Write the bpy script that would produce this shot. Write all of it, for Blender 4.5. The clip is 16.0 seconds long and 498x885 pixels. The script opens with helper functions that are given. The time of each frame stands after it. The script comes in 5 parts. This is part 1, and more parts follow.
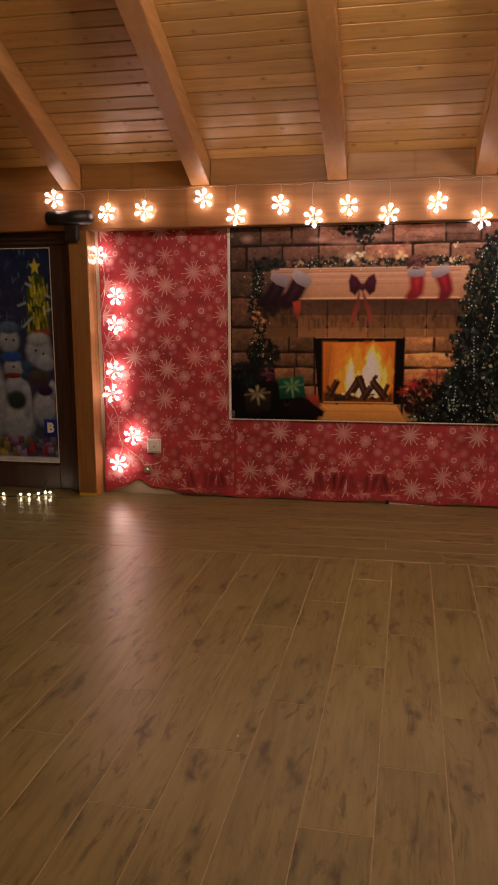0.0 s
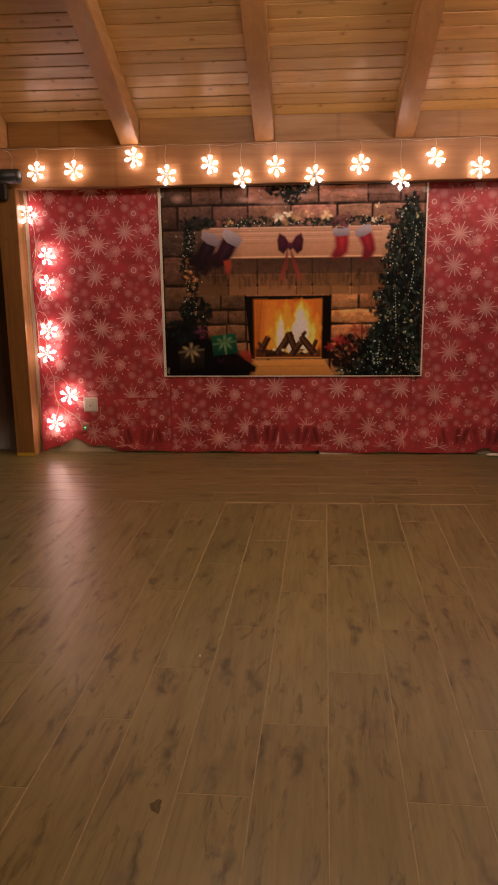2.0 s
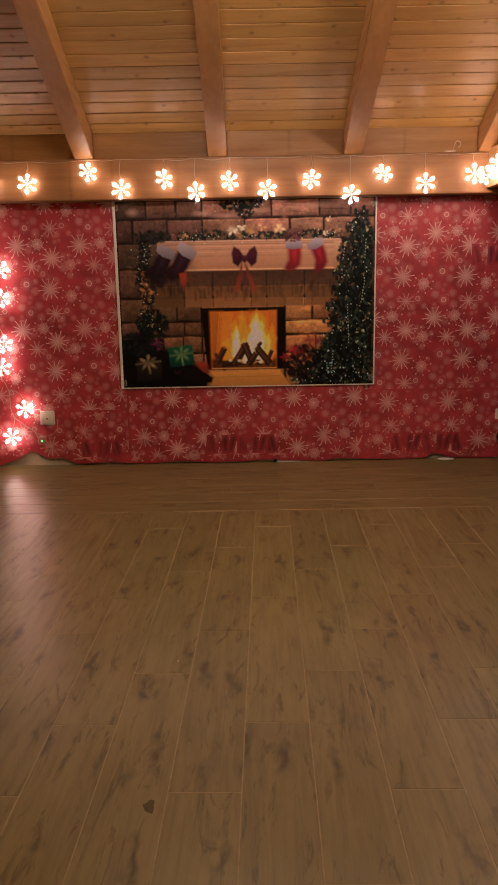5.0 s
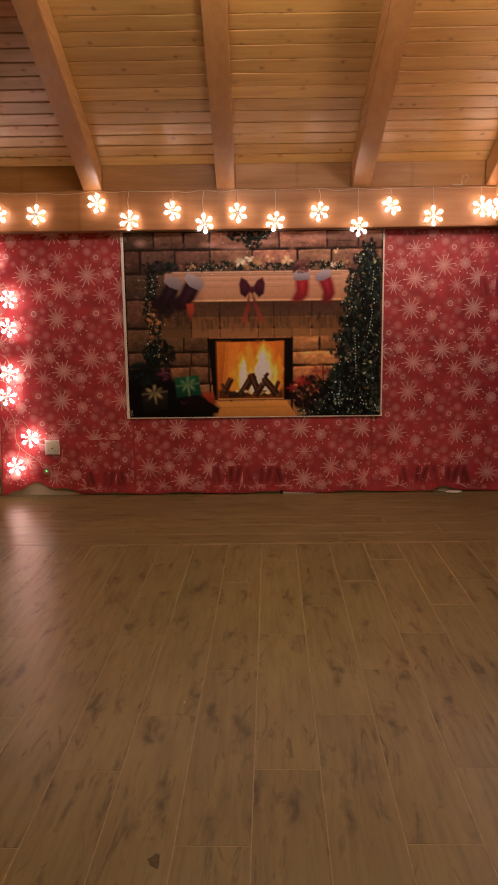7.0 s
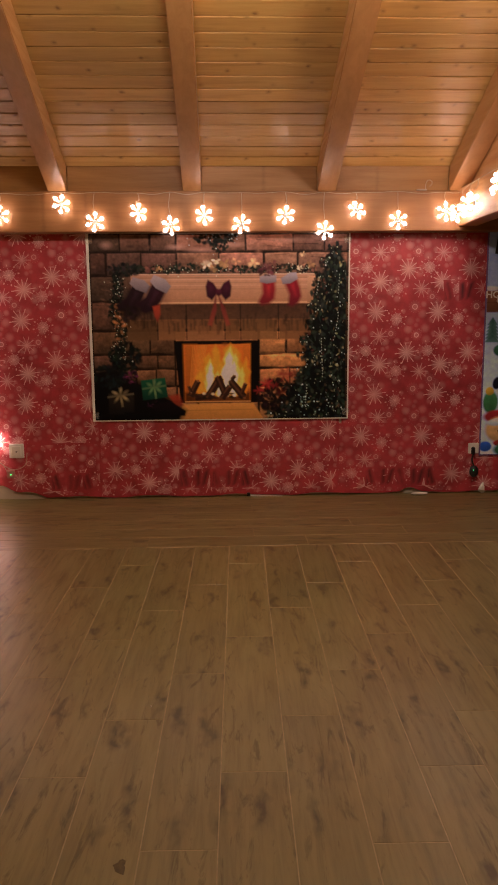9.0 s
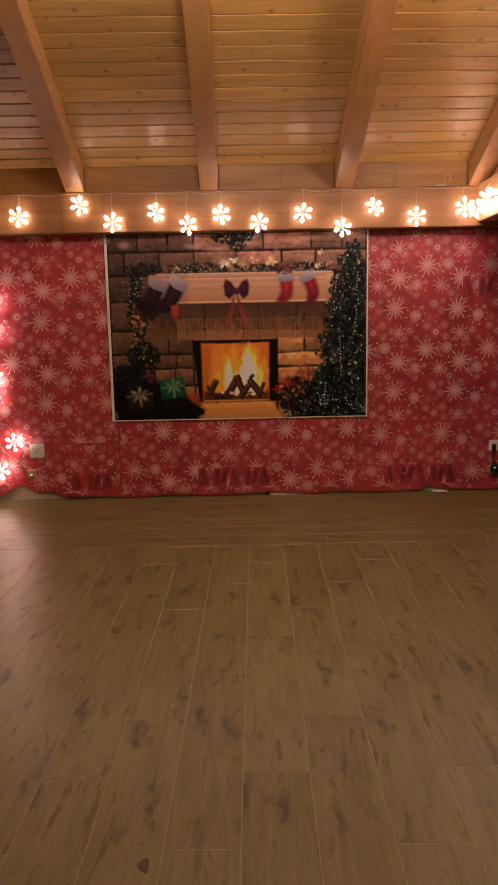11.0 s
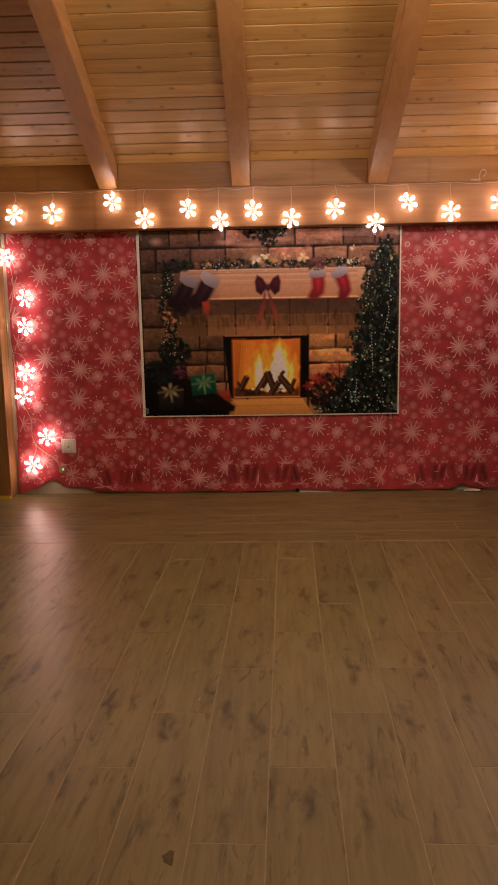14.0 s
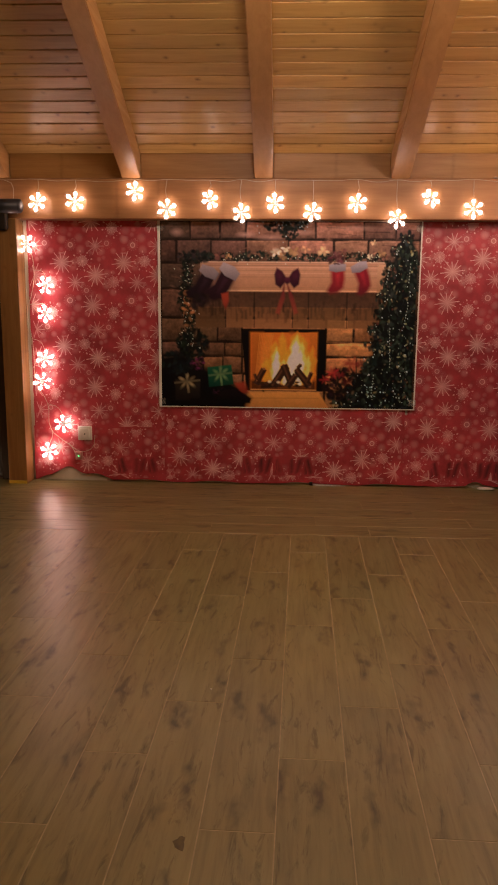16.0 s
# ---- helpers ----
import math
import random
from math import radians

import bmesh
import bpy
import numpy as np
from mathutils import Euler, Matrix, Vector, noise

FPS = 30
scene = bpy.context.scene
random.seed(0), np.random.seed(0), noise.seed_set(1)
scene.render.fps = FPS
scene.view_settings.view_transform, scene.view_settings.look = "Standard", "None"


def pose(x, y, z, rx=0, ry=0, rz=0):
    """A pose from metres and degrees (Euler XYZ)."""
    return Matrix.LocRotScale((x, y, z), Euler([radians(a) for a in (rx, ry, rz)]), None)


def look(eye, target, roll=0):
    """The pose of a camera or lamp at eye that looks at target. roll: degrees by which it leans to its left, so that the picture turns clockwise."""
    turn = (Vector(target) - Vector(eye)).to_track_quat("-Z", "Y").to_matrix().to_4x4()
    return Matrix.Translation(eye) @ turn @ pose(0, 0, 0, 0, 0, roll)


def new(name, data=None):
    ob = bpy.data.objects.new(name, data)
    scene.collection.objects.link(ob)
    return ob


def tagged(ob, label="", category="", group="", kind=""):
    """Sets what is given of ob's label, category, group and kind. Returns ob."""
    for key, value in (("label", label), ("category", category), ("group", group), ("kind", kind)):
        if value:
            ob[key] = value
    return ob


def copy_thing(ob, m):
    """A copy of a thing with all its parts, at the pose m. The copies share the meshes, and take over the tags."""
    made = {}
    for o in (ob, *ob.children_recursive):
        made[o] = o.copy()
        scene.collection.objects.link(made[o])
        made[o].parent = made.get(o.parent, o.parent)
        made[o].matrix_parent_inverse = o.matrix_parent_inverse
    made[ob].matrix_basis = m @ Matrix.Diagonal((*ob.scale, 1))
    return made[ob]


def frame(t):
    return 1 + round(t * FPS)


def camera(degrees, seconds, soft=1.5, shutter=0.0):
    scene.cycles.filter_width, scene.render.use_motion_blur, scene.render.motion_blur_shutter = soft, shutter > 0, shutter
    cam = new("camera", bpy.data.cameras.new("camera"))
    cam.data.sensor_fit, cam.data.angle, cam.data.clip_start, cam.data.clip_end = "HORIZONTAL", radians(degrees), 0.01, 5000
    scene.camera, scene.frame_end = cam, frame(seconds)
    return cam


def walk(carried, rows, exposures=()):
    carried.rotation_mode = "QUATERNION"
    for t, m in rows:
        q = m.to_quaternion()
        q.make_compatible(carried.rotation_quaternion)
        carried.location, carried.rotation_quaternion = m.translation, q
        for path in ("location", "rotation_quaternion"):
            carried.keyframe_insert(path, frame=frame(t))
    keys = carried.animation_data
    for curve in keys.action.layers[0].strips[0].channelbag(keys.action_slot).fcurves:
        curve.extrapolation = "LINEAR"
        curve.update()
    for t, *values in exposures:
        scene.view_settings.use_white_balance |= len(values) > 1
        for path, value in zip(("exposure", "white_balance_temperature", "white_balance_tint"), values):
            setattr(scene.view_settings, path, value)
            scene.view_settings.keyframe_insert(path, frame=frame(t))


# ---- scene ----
cam = camera(36.7, 16.0, 1.8)
PATH = [
    (0, (0.216, -5.896, 1.502), (-0.149, -3.96, 1.159), -0.3),
    (0.2, (0.149, -5.920, 1.489), (-0.175, -3.983, 1.139), -0.6),
    (0.5, (0.081, -5.953, 1.474), (-0.222, -4.011, 1.102), -0.7),
    (1, (0.097, -6.043, 1.468), (-0.095, -4.09, 1.078), -0.5),
    (1.5, (0.144, -6.102, 1.451), (-0.022, -4.153, 1.034), -0.7),
    (2, (0.127, -6.155, 1.465), (-0.026, -4.209, 1.029), -0.7),
    (2.5, (0.063, -6.225, 1.45), (-0.012, -4.274, 1.012), -0.3),
    (3, (0.03, -6.303, 1.442), (0.063, -4.353, 1.002), -0.6),
    (3.5, (0.031, -6.321, 1.455), (0.169, -4.375, 1.015), -0.5),
    (3.7, (0.036, -6.305, 1.461), (0.187, -4.359, 1.020), -0.5),
    (4, (0.045, -6.275, 1.471), (0.179, -4.329, 1.028), -0.4),
    (4.3, (0.037, -6.267, 1.471), (0.085, -4.316, 1.020), -1.0),
    (4.5, (0.032, -6.262, 1.47), (0.034, -4.311, 1.029), -1.3),
    (7, (-0.004, -6.185, 1.49), (-0.018, -4.214, 1.153), -0.7),
    (7.5, (0.001, -6.187, 1.488), (0.044, -4.216, 1.155), -0.4),
    (8, (0.005, -6.188, 1.489), (0.074, -4.216, 1.163), -0.3),
    (10.5, (-0.003, -6.171, 1.471), (0.052, -4.2, 1.137), -1.0),
    (11, (-0.003, -6.178, 1.484), (0.02, -4.206, 1.152), -1.1),
    (11.5, (0.002, -6.182, 1.485), (0.004, -4.209, 1.158), -1.3),
    (12, (-0.005, -6.18, 1.483), (-0.013, -4.206, 1.163), -1.1),
    (12.5, (0.003, -6.163, 1.472), (-0.015, -4.189, 1.153), -1.0),
    (13, (0.002, -6.162, 1.471), (-0.027, -4.189, 1.149), -0.9),
    (13.5, (0.004, -6.156, 1.465), (-0.044, -4.184, 1.137), -1.0),
    (14, (0.003, -6.168, 1.468), (-0.056, -4.198, 1.133), -1.0),
    (14.5, (-0.023, -6.167, 1.464), (-0.098, -4.198, 1.121), -0.5),
    (15, (-0.037, -6.162, 1.456), (-0.124, -4.195, 1.102), 0.1),
    (15.5, (-0.027, -6.178, 1.475), (-0.117, -4.214, 1.108), 0.3),
    (16, (-0.022, -6.193, 1.492), (-0.112, -4.228, 1.13), 0.5),
]
walk(cam, [(t, look(eye, target, roll)) for t, eye, target, roll in PATH])

# ---- light and exposure ----
scene.view_settings.exposure = 0.0
world = bpy.data.worlds.new("night")
scene.world = world
world.use_nodes = True
world.node_tree.nodes["Background"].inputs[0].default_value = (0.010, 0.014, 0.03, 1)
world.node_tree.nodes["Background"].inputs[1].default_value = 0.3

BULB = (1.0, 0.70, 0.60)      # warm white filament colour
BULB_POWER = 21.0
# strength of the two fill lamps added above the view
FILL_POWER = 101.0


# ---- helpers of this scene ----
def link(nt, a, b):
    nt.links.new(a, b)


def base(name, colour=(0.5, 0.5, 0.5), rough=0.6, metal=0.0, spec=0.5):
    m = bpy.data.materials.new(name)
    m.use_nodes = True
    b = m.node_tree.nodes["Principled BSDF"]
    b.inputs["Base Color"].default_value = (*colour, 1)
    b.inputs["Roughness"].default_value = rough
    b.inputs["Metallic"].default_value = metal
    b.inputs["Specular IOR Level"].default_value = spec
    return m, m.node_tree, b


def node(nt, kind, **props):
    n = nt.nodes.new(kind)
    for k, v in props.items():
        n.inputs[k].default_value = v
    return n


def coords(nt, scale=(1, 1, 1), kind="Object", turn=(0, 0, 0)):
    c = nt.nodes.new("ShaderNodeTexCoord")
    m = nt.nodes.new("ShaderNodeMapping")
    m.inputs["Scale"].default_value = scale
    m.inputs["Rotation"].default_value = turn
    link(nt, c.outputs[kind], m.inputs[0])
    return m.outputs[0]


def noise_tex(nt, vec, scale, detail=4.0, rough=0.55, distort=0.0):
    n = node(nt, "ShaderNodeTexNoise", Scale=scale, Detail=detail, Roughness=rough, Distortion=distort)
    link(nt, vec, n.inputs["Vector"])
    return n.outputs["Fac"]


def spots(nt, vec, scale, plane="XY"):
    """Cells in one plane: the distance to the nearest centre and a random colour for each cell."""
    sep = nt.nodes.new("ShaderNodeSeparateXYZ")
    com = nt.nodes.new("ShaderNodeCombineXYZ")
    link(nt, vec, sep.inputs[0])
    for k, axis in enumerate(plane):
        link(nt, sep.outputs[axis], com.inputs[k])
    vo = node(nt, "ShaderNodeTexVoronoi")
    vo.voronoi_dimensions = "2D"
    vo.inputs["Scale"].default_value = scale
    link(nt, com.outputs[0], vo.inputs["Vector"])
    return vo


def ramp(nt, fac, stops):
    r = nt.nodes.new("ShaderNodeValToRGB")
    e = r.color_ramp.elements
    while len(e) < len(stops):
        e.new(0.5)
    for k, (p, c) in zip(e, stops):
        k.position, k.color = p, (*c, 1) if len(c) == 3 else c
    link(nt, fac, r.inputs[0])
    return r.outputs[0]


def mix(nt, fac, a, b, blend="MIX"):
    m = nt.nodes.new("ShaderNodeMix")
    m.data_type, m.blend_type = "RGBA", blend
    for k, v in ((0, fac), (6, a), (7, b)):
        if isinstance(v, (int, float)):
            m.inputs[k].default_value = v
        elif isinstance(v, tuple):
            m.inputs[k].default_value = (*v, 1)
        else:
            link(nt, v, m.inputs[k])
    return m.outputs[2]


def math_node(nt, op, a, b=0.0):
    m = nt.nodes.new("ShaderNodeMath")
    m.operation = op
    for k, v in ((0, a), (1, b)):
        if isinstance(v, (int, float)):
            m.inputs[k].default_value = v
        else:
            link(nt, v, m.inputs[k])
    return m.outputs[0]


def bump(nt, bsdf, height, strength=0.3, distance=0.002):
    b = node(nt, "ShaderNodeBump", Strength=strength, Distance=distance)
    link(nt, height, b.inputs["Height"])
    link(nt, b.outputs[0], bsdf.inputs["Normal"])


def plain(name, colour, rough=0.5, metal=0.0, vary=0.12, scale=9.0, spec=0.5):
    """A painted, moulded or printed surface with slight mottling and a fine relief."""
    m, nt, b = base(name, colour, rough, metal, spec)
    v = coords(nt)
    n = noise_tex(nt, v, scale, 5)
    dark = tuple(c * (1 - vary) for c in colour)
    light = tuple(min(1, c * (1 + vary)) for c in colour)
    link(nt, ramp(nt, n, [(0.3, dark), (0.7, light)]), b.inputs["Base Color"])
    bump(nt, b, noise_tex(nt, v, scale * 14, 2), 0.12, 0.001)
    return m


def wood(name, dark, mid, light, axis, rough=0.45, knots=1.0, board=0.0, vary=0.25):
    """Pine: growth rings drawn out along one axis (0, 1, 2), knots, fine pores. board: random tint of separate islands."""
    m, nt, b = base(name, mid, rough, spec=0.5)
    s = [9.0, 9.0, 9.0]
    s[axis] = 0.7
    v = coords(nt, s)
    if board:
        g = nt.nodes.new("ShaderNodeNewGeometry")
        off = nt.nodes.new("ShaderNodeVectorMath")
        off.operation = "SCALE"
        comb = nt.nodes.new("ShaderNodeCombineXYZ")
        for k in range(3):
            link(nt, g.outputs["Random Per Island"], comb.inputs[k])
        link(nt, comb.outputs[0], off.inputs[0])
        off.inputs["Scale"].default_value = 37.0
        add = nt.nodes.new("ShaderNodeVectorMath")
        link(nt, v, add.inputs[0])
        link(nt, off.outputs[0], add.inputs[1])
        v = add.outputs[0]
        island = g.outputs["Random Per Island"]
    grain = noise_tex(nt, v, 2.2, 6, 0.6, 0.6)
    fine = noise_tex(nt, v, 14.0, 3, 0.6)
    col = ramp(nt, grain, [(0.28, dark), (0.5, mid), (0.72, light)])
    col = mix(nt, 0.12, col, ramp(nt, fine, [(0.35, dark), (0.65, light)]), "MIX")
    if knots:
        ks = [8.0, 8.0, 8.0]
        ks[axis] = 6.2
        kv = coords(nt, ks)
        if board:
            add2 = nt.nodes.new("ShaderNodeVectorMath")
            link(nt, kv, add2.inputs[0])
            link(nt, off.outputs[0], add2.inputs[1])
            kv = add2.outputs[0]
        vo = spots(nt, kv, 1.0, ("XY", "YZ", "XZ")[axis])
        rag = math_node(nt, "ADD", vo.outputs["Distance"], math_node(nt, "MULTIPLY", math_node(nt, "SUBTRACT", noise_tex(nt, kv, 5.0, 4), 0.5), 0.20))
        kmask = ramp(nt, rag, [(0.02, (1, 1, 1)), (0.10, (0.3, 0.3, 0.3)), (0.17, (0, 0, 0))])
        some = ramp(nt, vo.outputs["Color"], [(0.46, (0, 0, 0)), (0.72, (1, 1, 1))])
        kf = math_node(nt, "MULTIPLY", math_node(nt, "MULTIPLY", kmask, some), 0.8 * knots)
        col = mix(nt, kf, col, tuple(c * k for c, k in zip(dark, (0.42, 0.34, 0.26))))
    if board:
        tint = ramp(nt, island, [(0.0, (1 - vary,) * 3), (1.0, (1 + vary * 0.4, 1 + vary * 0.35, 1 + vary * 0.3))])
        col = mix(nt, 1.0, col, tint, "MULTIPLY")
    link(nt, col, b.inputs["Base Color"])
    link(nt, ramp(nt, grain, [(0.3, (rough + 0.1,) * 3), (0.7, (rough - 0.06,) * 3)]), b.inputs["Roughness"])
    bump(nt, b, fine, 0.2, 0.001)
    return m


def emitter(name, colour, strength):
    m = bpy.data.materials.new(name)
    m.use_nodes = True
    nt = m.node_tree
    b = nt.nodes["Principled BSDF"]
    b.inputs["Base Color"].default_value = (*(0.25 * c for c in colour), 1)
    b.inputs["Roughness"].default_value = 0.25
    b.inputs["Emission Color"].default_value = (*colour, 1)
    b.inputs["Emission Strength"].default_value = strength
    return m


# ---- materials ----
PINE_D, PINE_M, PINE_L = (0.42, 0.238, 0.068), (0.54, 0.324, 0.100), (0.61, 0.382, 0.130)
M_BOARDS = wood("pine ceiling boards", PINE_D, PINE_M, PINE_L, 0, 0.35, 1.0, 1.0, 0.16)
M_RAFTER = wood("pine rafter", (0.35, 0.175, 0.060), (0.40, 0.210, 0.076), (0.45, 0.245, 0.095), 1, 0.36, 0.25)
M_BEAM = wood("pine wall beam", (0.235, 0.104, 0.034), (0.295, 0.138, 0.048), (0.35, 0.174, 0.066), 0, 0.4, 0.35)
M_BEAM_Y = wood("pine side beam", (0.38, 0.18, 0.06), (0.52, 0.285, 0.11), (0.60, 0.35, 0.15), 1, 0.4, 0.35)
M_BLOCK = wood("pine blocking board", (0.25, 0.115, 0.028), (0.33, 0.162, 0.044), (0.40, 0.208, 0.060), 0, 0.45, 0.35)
M_POST = wood("pine post", (0.18, 0.085, 0.025), (0.26, 0.132, 0.042), (0.33, 0.178, 0.062), 2, 0.4, 0.35)
M_DOOR = wood("dark stained door wood", (0.026, 0.014, 0.014), (0.044, 0.025, 0.025), (0.066, 0.038, 0.037), 2, 0.45, 0.0)
M_WHITEWOOD = plain("cream painted wood", (0.62, 0.55, 0.40), 0.45, vary=0.1)
M_WRAP = plain("off-white house wrap", (0.50, 0.44, 0.34), 0.6, vary=0.14, scale=4)
M_WALLWOOD = wood("pine wall boarding", PINE_D, PINE_M, PINE_L, 0, 0.5, 0.5)
M_BLACK = plain("black moulded plastic", (0.012, 0.012, 0.013), 0.42)
M_WIRE = plain("translucent white cable", (0.50, 0.40, 0.30), 0.4)
M_PLASTIC = plain("white plastic", (0.78, 0.75, 0.68), 0.4)
M_GREENWIRE = plain("dark green cable", (0.015, 0.03, 0.015), 0.5)
M_STEEL = plain("zinc plated steel", (0.55, 0.55, 0.55), 0.3, 1.0)
M_GROUT = plain("beige tile grout", (0.34, 0.28, 0.165), 0.7, vary=0.2, scale=30)
M_YELLOW = plain("yellow warning tape", (0.72, 0.5, 0.06), 0.4)
M_BULB = emitter("warm bulb", BULB, BULB_POWER)
M_RED = emitter("red bulb", (1.0, 0.06, 0.06), 8.0)
M_FAIRY = emitter("fairy bulb", (1.0, 0.78, 0.5), 30.0)
M_LED = emitter("green indicator", (0.05, 1.0, 0.25), 3.0)
M_FILL = emitter("fill lamp bulb", (1.0, 0.77, 0.63), FILL_POWER)


def flake_plastic():
    m, nt, b = base("clear snowflake plastic", (0.92, 0.9, 0.86), 0.25)
    b.inputs["Transmission Weight"].default_value = 0.5
    return m


M_FLAKE = flake_plastic()


def tile_material(axis):
    """Glazed wood-look floor tile: streaks along one axis, dark knots, a tint for each tile."""
    m, nt, b = base("wood look floor tile", (0.3, 0.2, 0.12), 0.3)
    info = nt.nodes.new("ShaderNodeObjectInfo")
    c = nt.nodes.new("ShaderNodeTexCoord")
    sh = nt.nodes.new("ShaderNodeCombineXYZ")
    r1 = math_node(nt, "MULTIPLY", info.outputs["Random"], 91.0)
    r2 = math_node(nt, "MULTIPLY", info.outputs["Random"], 47.0)
    link(nt, r1, sh.inputs[0])
    link(nt, r2, sh.inputs[1])
    add = nt.nodes.new("ShaderNodeVectorMath")
    link(nt, c.outputs["Object"], add.inputs[0])
    link(nt, sh.outputs[0], add.inputs[1])

    def stretched(sx):
        mp = nt.nodes.new("ShaderNodeMapping")
        s = [1.0, 1.0, 1.0]
        s[axis] = sx
        mp.inputs["Scale"].default_value = s
        link(nt, add.outputs[0], mp.inputs[0])
        return mp.outputs[0]

    streak = noise_tex(nt, stretched(0.08), 34.0, 6, 0.65, 0.4)
    broad = noise_tex(nt, stretched(0.3), 7.0, 3, 0.5)
    col = ramp(nt, broad, [(0.25, (0.140, 0.120, 0.054)), (0.5, (0.196, 0.170, 0.080)), (0.75, (0.250, 0.220, 0.112))])
    col = mix(nt, 0.5, col, ramp(nt, streak, [(0.30, (0.090, 0.070, 0.027)), (0.52, (0.196, 0.170, 0.080)), (0.8, (0.275, 0.242, 0.130))]))
    # knots: small irregular dark marks drawn out along the plank
    wob = mix(nt, 0.10, stretched(0.25), noise_vec(nt, stretched(0.6), 12.0))
    vo = spots(nt, wob, 10.0)
    ragged = math_node(nt, "ADD", vo.outputs["Distance"], math_node(nt, "MULTIPLY", math_node(nt, "SUBTRACT", noise_tex(nt, stretched(0.35), 46.0, 4), 0.5), 0.36))
    knot = ramp(nt, ragged, [(0.03, (1, 1, 1)), (0.14, (0.42, 0.42, 0.42)), (0.27, (0, 0, 0))])
    pick = ramp(nt, vo.outputs["Color"], [(0.36, (0, 0, 0)), (0.66, (1, 1, 1))])
    kf = math_node(nt, "MULTIPLY", math_node(nt, "MULTIPLY", knot, pick), 0.88)
    col = mix(nt, kf, col, (0.036, 0.023, 0.003))
    smear = ramp(nt, noise_tex(nt, stretched(0.20), 15.0, 5, 0.7, 1.6), [(0.55, (0, 0, 0)), (0.66, (1, 1, 1))])
    col = mix(nt, math_node(nt, "MULTIPLY", smear, 0.76), col, (0.060, 0.040, 0.006))
    tint = ramp(nt, info.outputs["Random"], [(0, (0.94, 0.93, 0.74)), (1, (1.08, 1.07, 0.85))])
    col = mix(nt, 1.0, col, tint, "MULTIPLY")
    link(nt, col, b.inputs["Base Color"])
    link(nt, ramp(nt, streak, [(0.3, (0.38,) * 3), (0.7, (0.30,) * 3)]), b.inputs["Roughness"])
    b.inputs["Specular IOR Level"].default_value = 0.85
    bump(nt, b, streak, 0.10, 0.001)
    return m


def noise_vec(nt, vec, scale):
    n = node(nt, "ShaderNodeTexNoise", Scale=scale, Detail=2.0)
    link(nt, vec, n.inputs["Vector"])
    return n.outputs["Color"]


M_TILE_Y = tile_material(1)
M_TILE_X = tile_material(0)


def paper_colour(nt, v):
    """Red paper stock: broad fading and small blotches."""
    broad = noise_tex(nt, v, 1.4, 4)
    col = ramp(nt, broad, [(0.25, (0.31, 0.026, 0.038)), (0.75, (0.57, 0.066, 0.084))])
    blot = noise_tex(nt, v, 9.0, 4, 0.6)
    return mix(nt, 1.0, col, ramp(nt, blot, [(0.3, (0.70, 0.64, 0.68)), (0.7, (1.18, 1.16, 1.16))]), "MULTIPLY")


def paper_material():
    """Red wrapping paper with a faint crumple."""
    m, nt, b = base("red wrapping paper", (0.42, 0.03, 0.035), 0.42)
    v = coords(nt)
    link(nt, paper_colour(nt, v), b.inputs["Base Color"])
    bump(nt, b, noise_tex(nt, v, 8.0, 5, 0.6, 0.8), 0.5, 0.012)
    return m


def ink_material(name, ink):
    """Ink on the red paper: how strongly it covers comes with the corners of the faces."""
    m, nt, b = base(name, ink, 0.45)
    v = coords(nt)
    at = nt.nodes.new("ShaderNodeAttribute")
    at.attribute_name = "cover"
    patchy = ramp(nt, noise_tex(nt, v, 5.0, 4, 0.6), [(0.32, (0.74,) * 3), (0.66, (1.22, 1.22, 1.22))])
    cover = math_node(nt, "MULTIPLY", at.outputs["Fac"], patchy)
    link(nt, mix(nt, cover, paper_colour(nt, v), ink), b.inputs["Base Color"])
    bump(nt, b, noise_tex(nt, v, 8.0, 5, 0.6, 0.8), 0.5, 0.012)
    return m


def print_material(name, rough=0.4, spot=26.0, vary=0.35, gain=1.0, depth=1.0):
    """Printed vinyl: the colours come with the faces; ink mottling on top."""
    m, nt, b = base(name, (0.5, 0.5, 0.5), rough, spec=0.14)
    at = nt.nodes.new("ShaderNodeAttribute")
    at.attribute_name = "print"
    v = coords(nt)
    n = noise_tex(nt, v, spot, 5, 0.65)
    tone = ramp(nt, n, [(0.3, (1 - vary,) * 3), (0.7, (1 + vary * 0.5,) * 3)])
    grit = ramp(nt, noise_tex(nt, v, spot * 4.5, 3, 0.6), [(0.3, (1 - vary * 0.6,) * 3), (0.7, (1 + vary * 0.4,) * 3)])
    tone = mix(nt, 1.0, tone, grit, "MULTIPLY")
    both = mix(nt, 1.0, at.outputs["Color"], tone, "MULTIPLY")
    gm = nt.nodes.new("ShaderNodeGamma")
    gm.inputs[1].default_value = depth
    link(nt, both, gm.inputs[0])
    link(nt, mix(nt, 1.0, gm.outputs[0], (gain, gain, gain * 1.05), "MULTIPLY"), b.inputs["Base Color"])
    bump(nt, b, noise_tex(nt, v, 3.0, 3), 0.10, 0.01)
    return m


M_PAPER = paper_material()
M_PRINT = print_material("printed vinyl backdrop", vary=0.10)
M_INK = ink_material("pale paper print", (0.88, 0.60, 0.58))
M_MARK = ink_material("dark print showing through", (0.045, 0.010, 0.016))


# ---- mesh helpers ----
def finish(bm, name, mat, smooth=False):
    me = bpy.data.meshes.new(name)
    bm.normal_update()
    bm.to_mesh(me)
    bm.free()
    for m in mat if isinstance(mat, (list, tuple)) else [mat]:
        me.materials.append(m)
    if smooth:
        for p in me.polygons:
            p.use_smooth = True
    return me


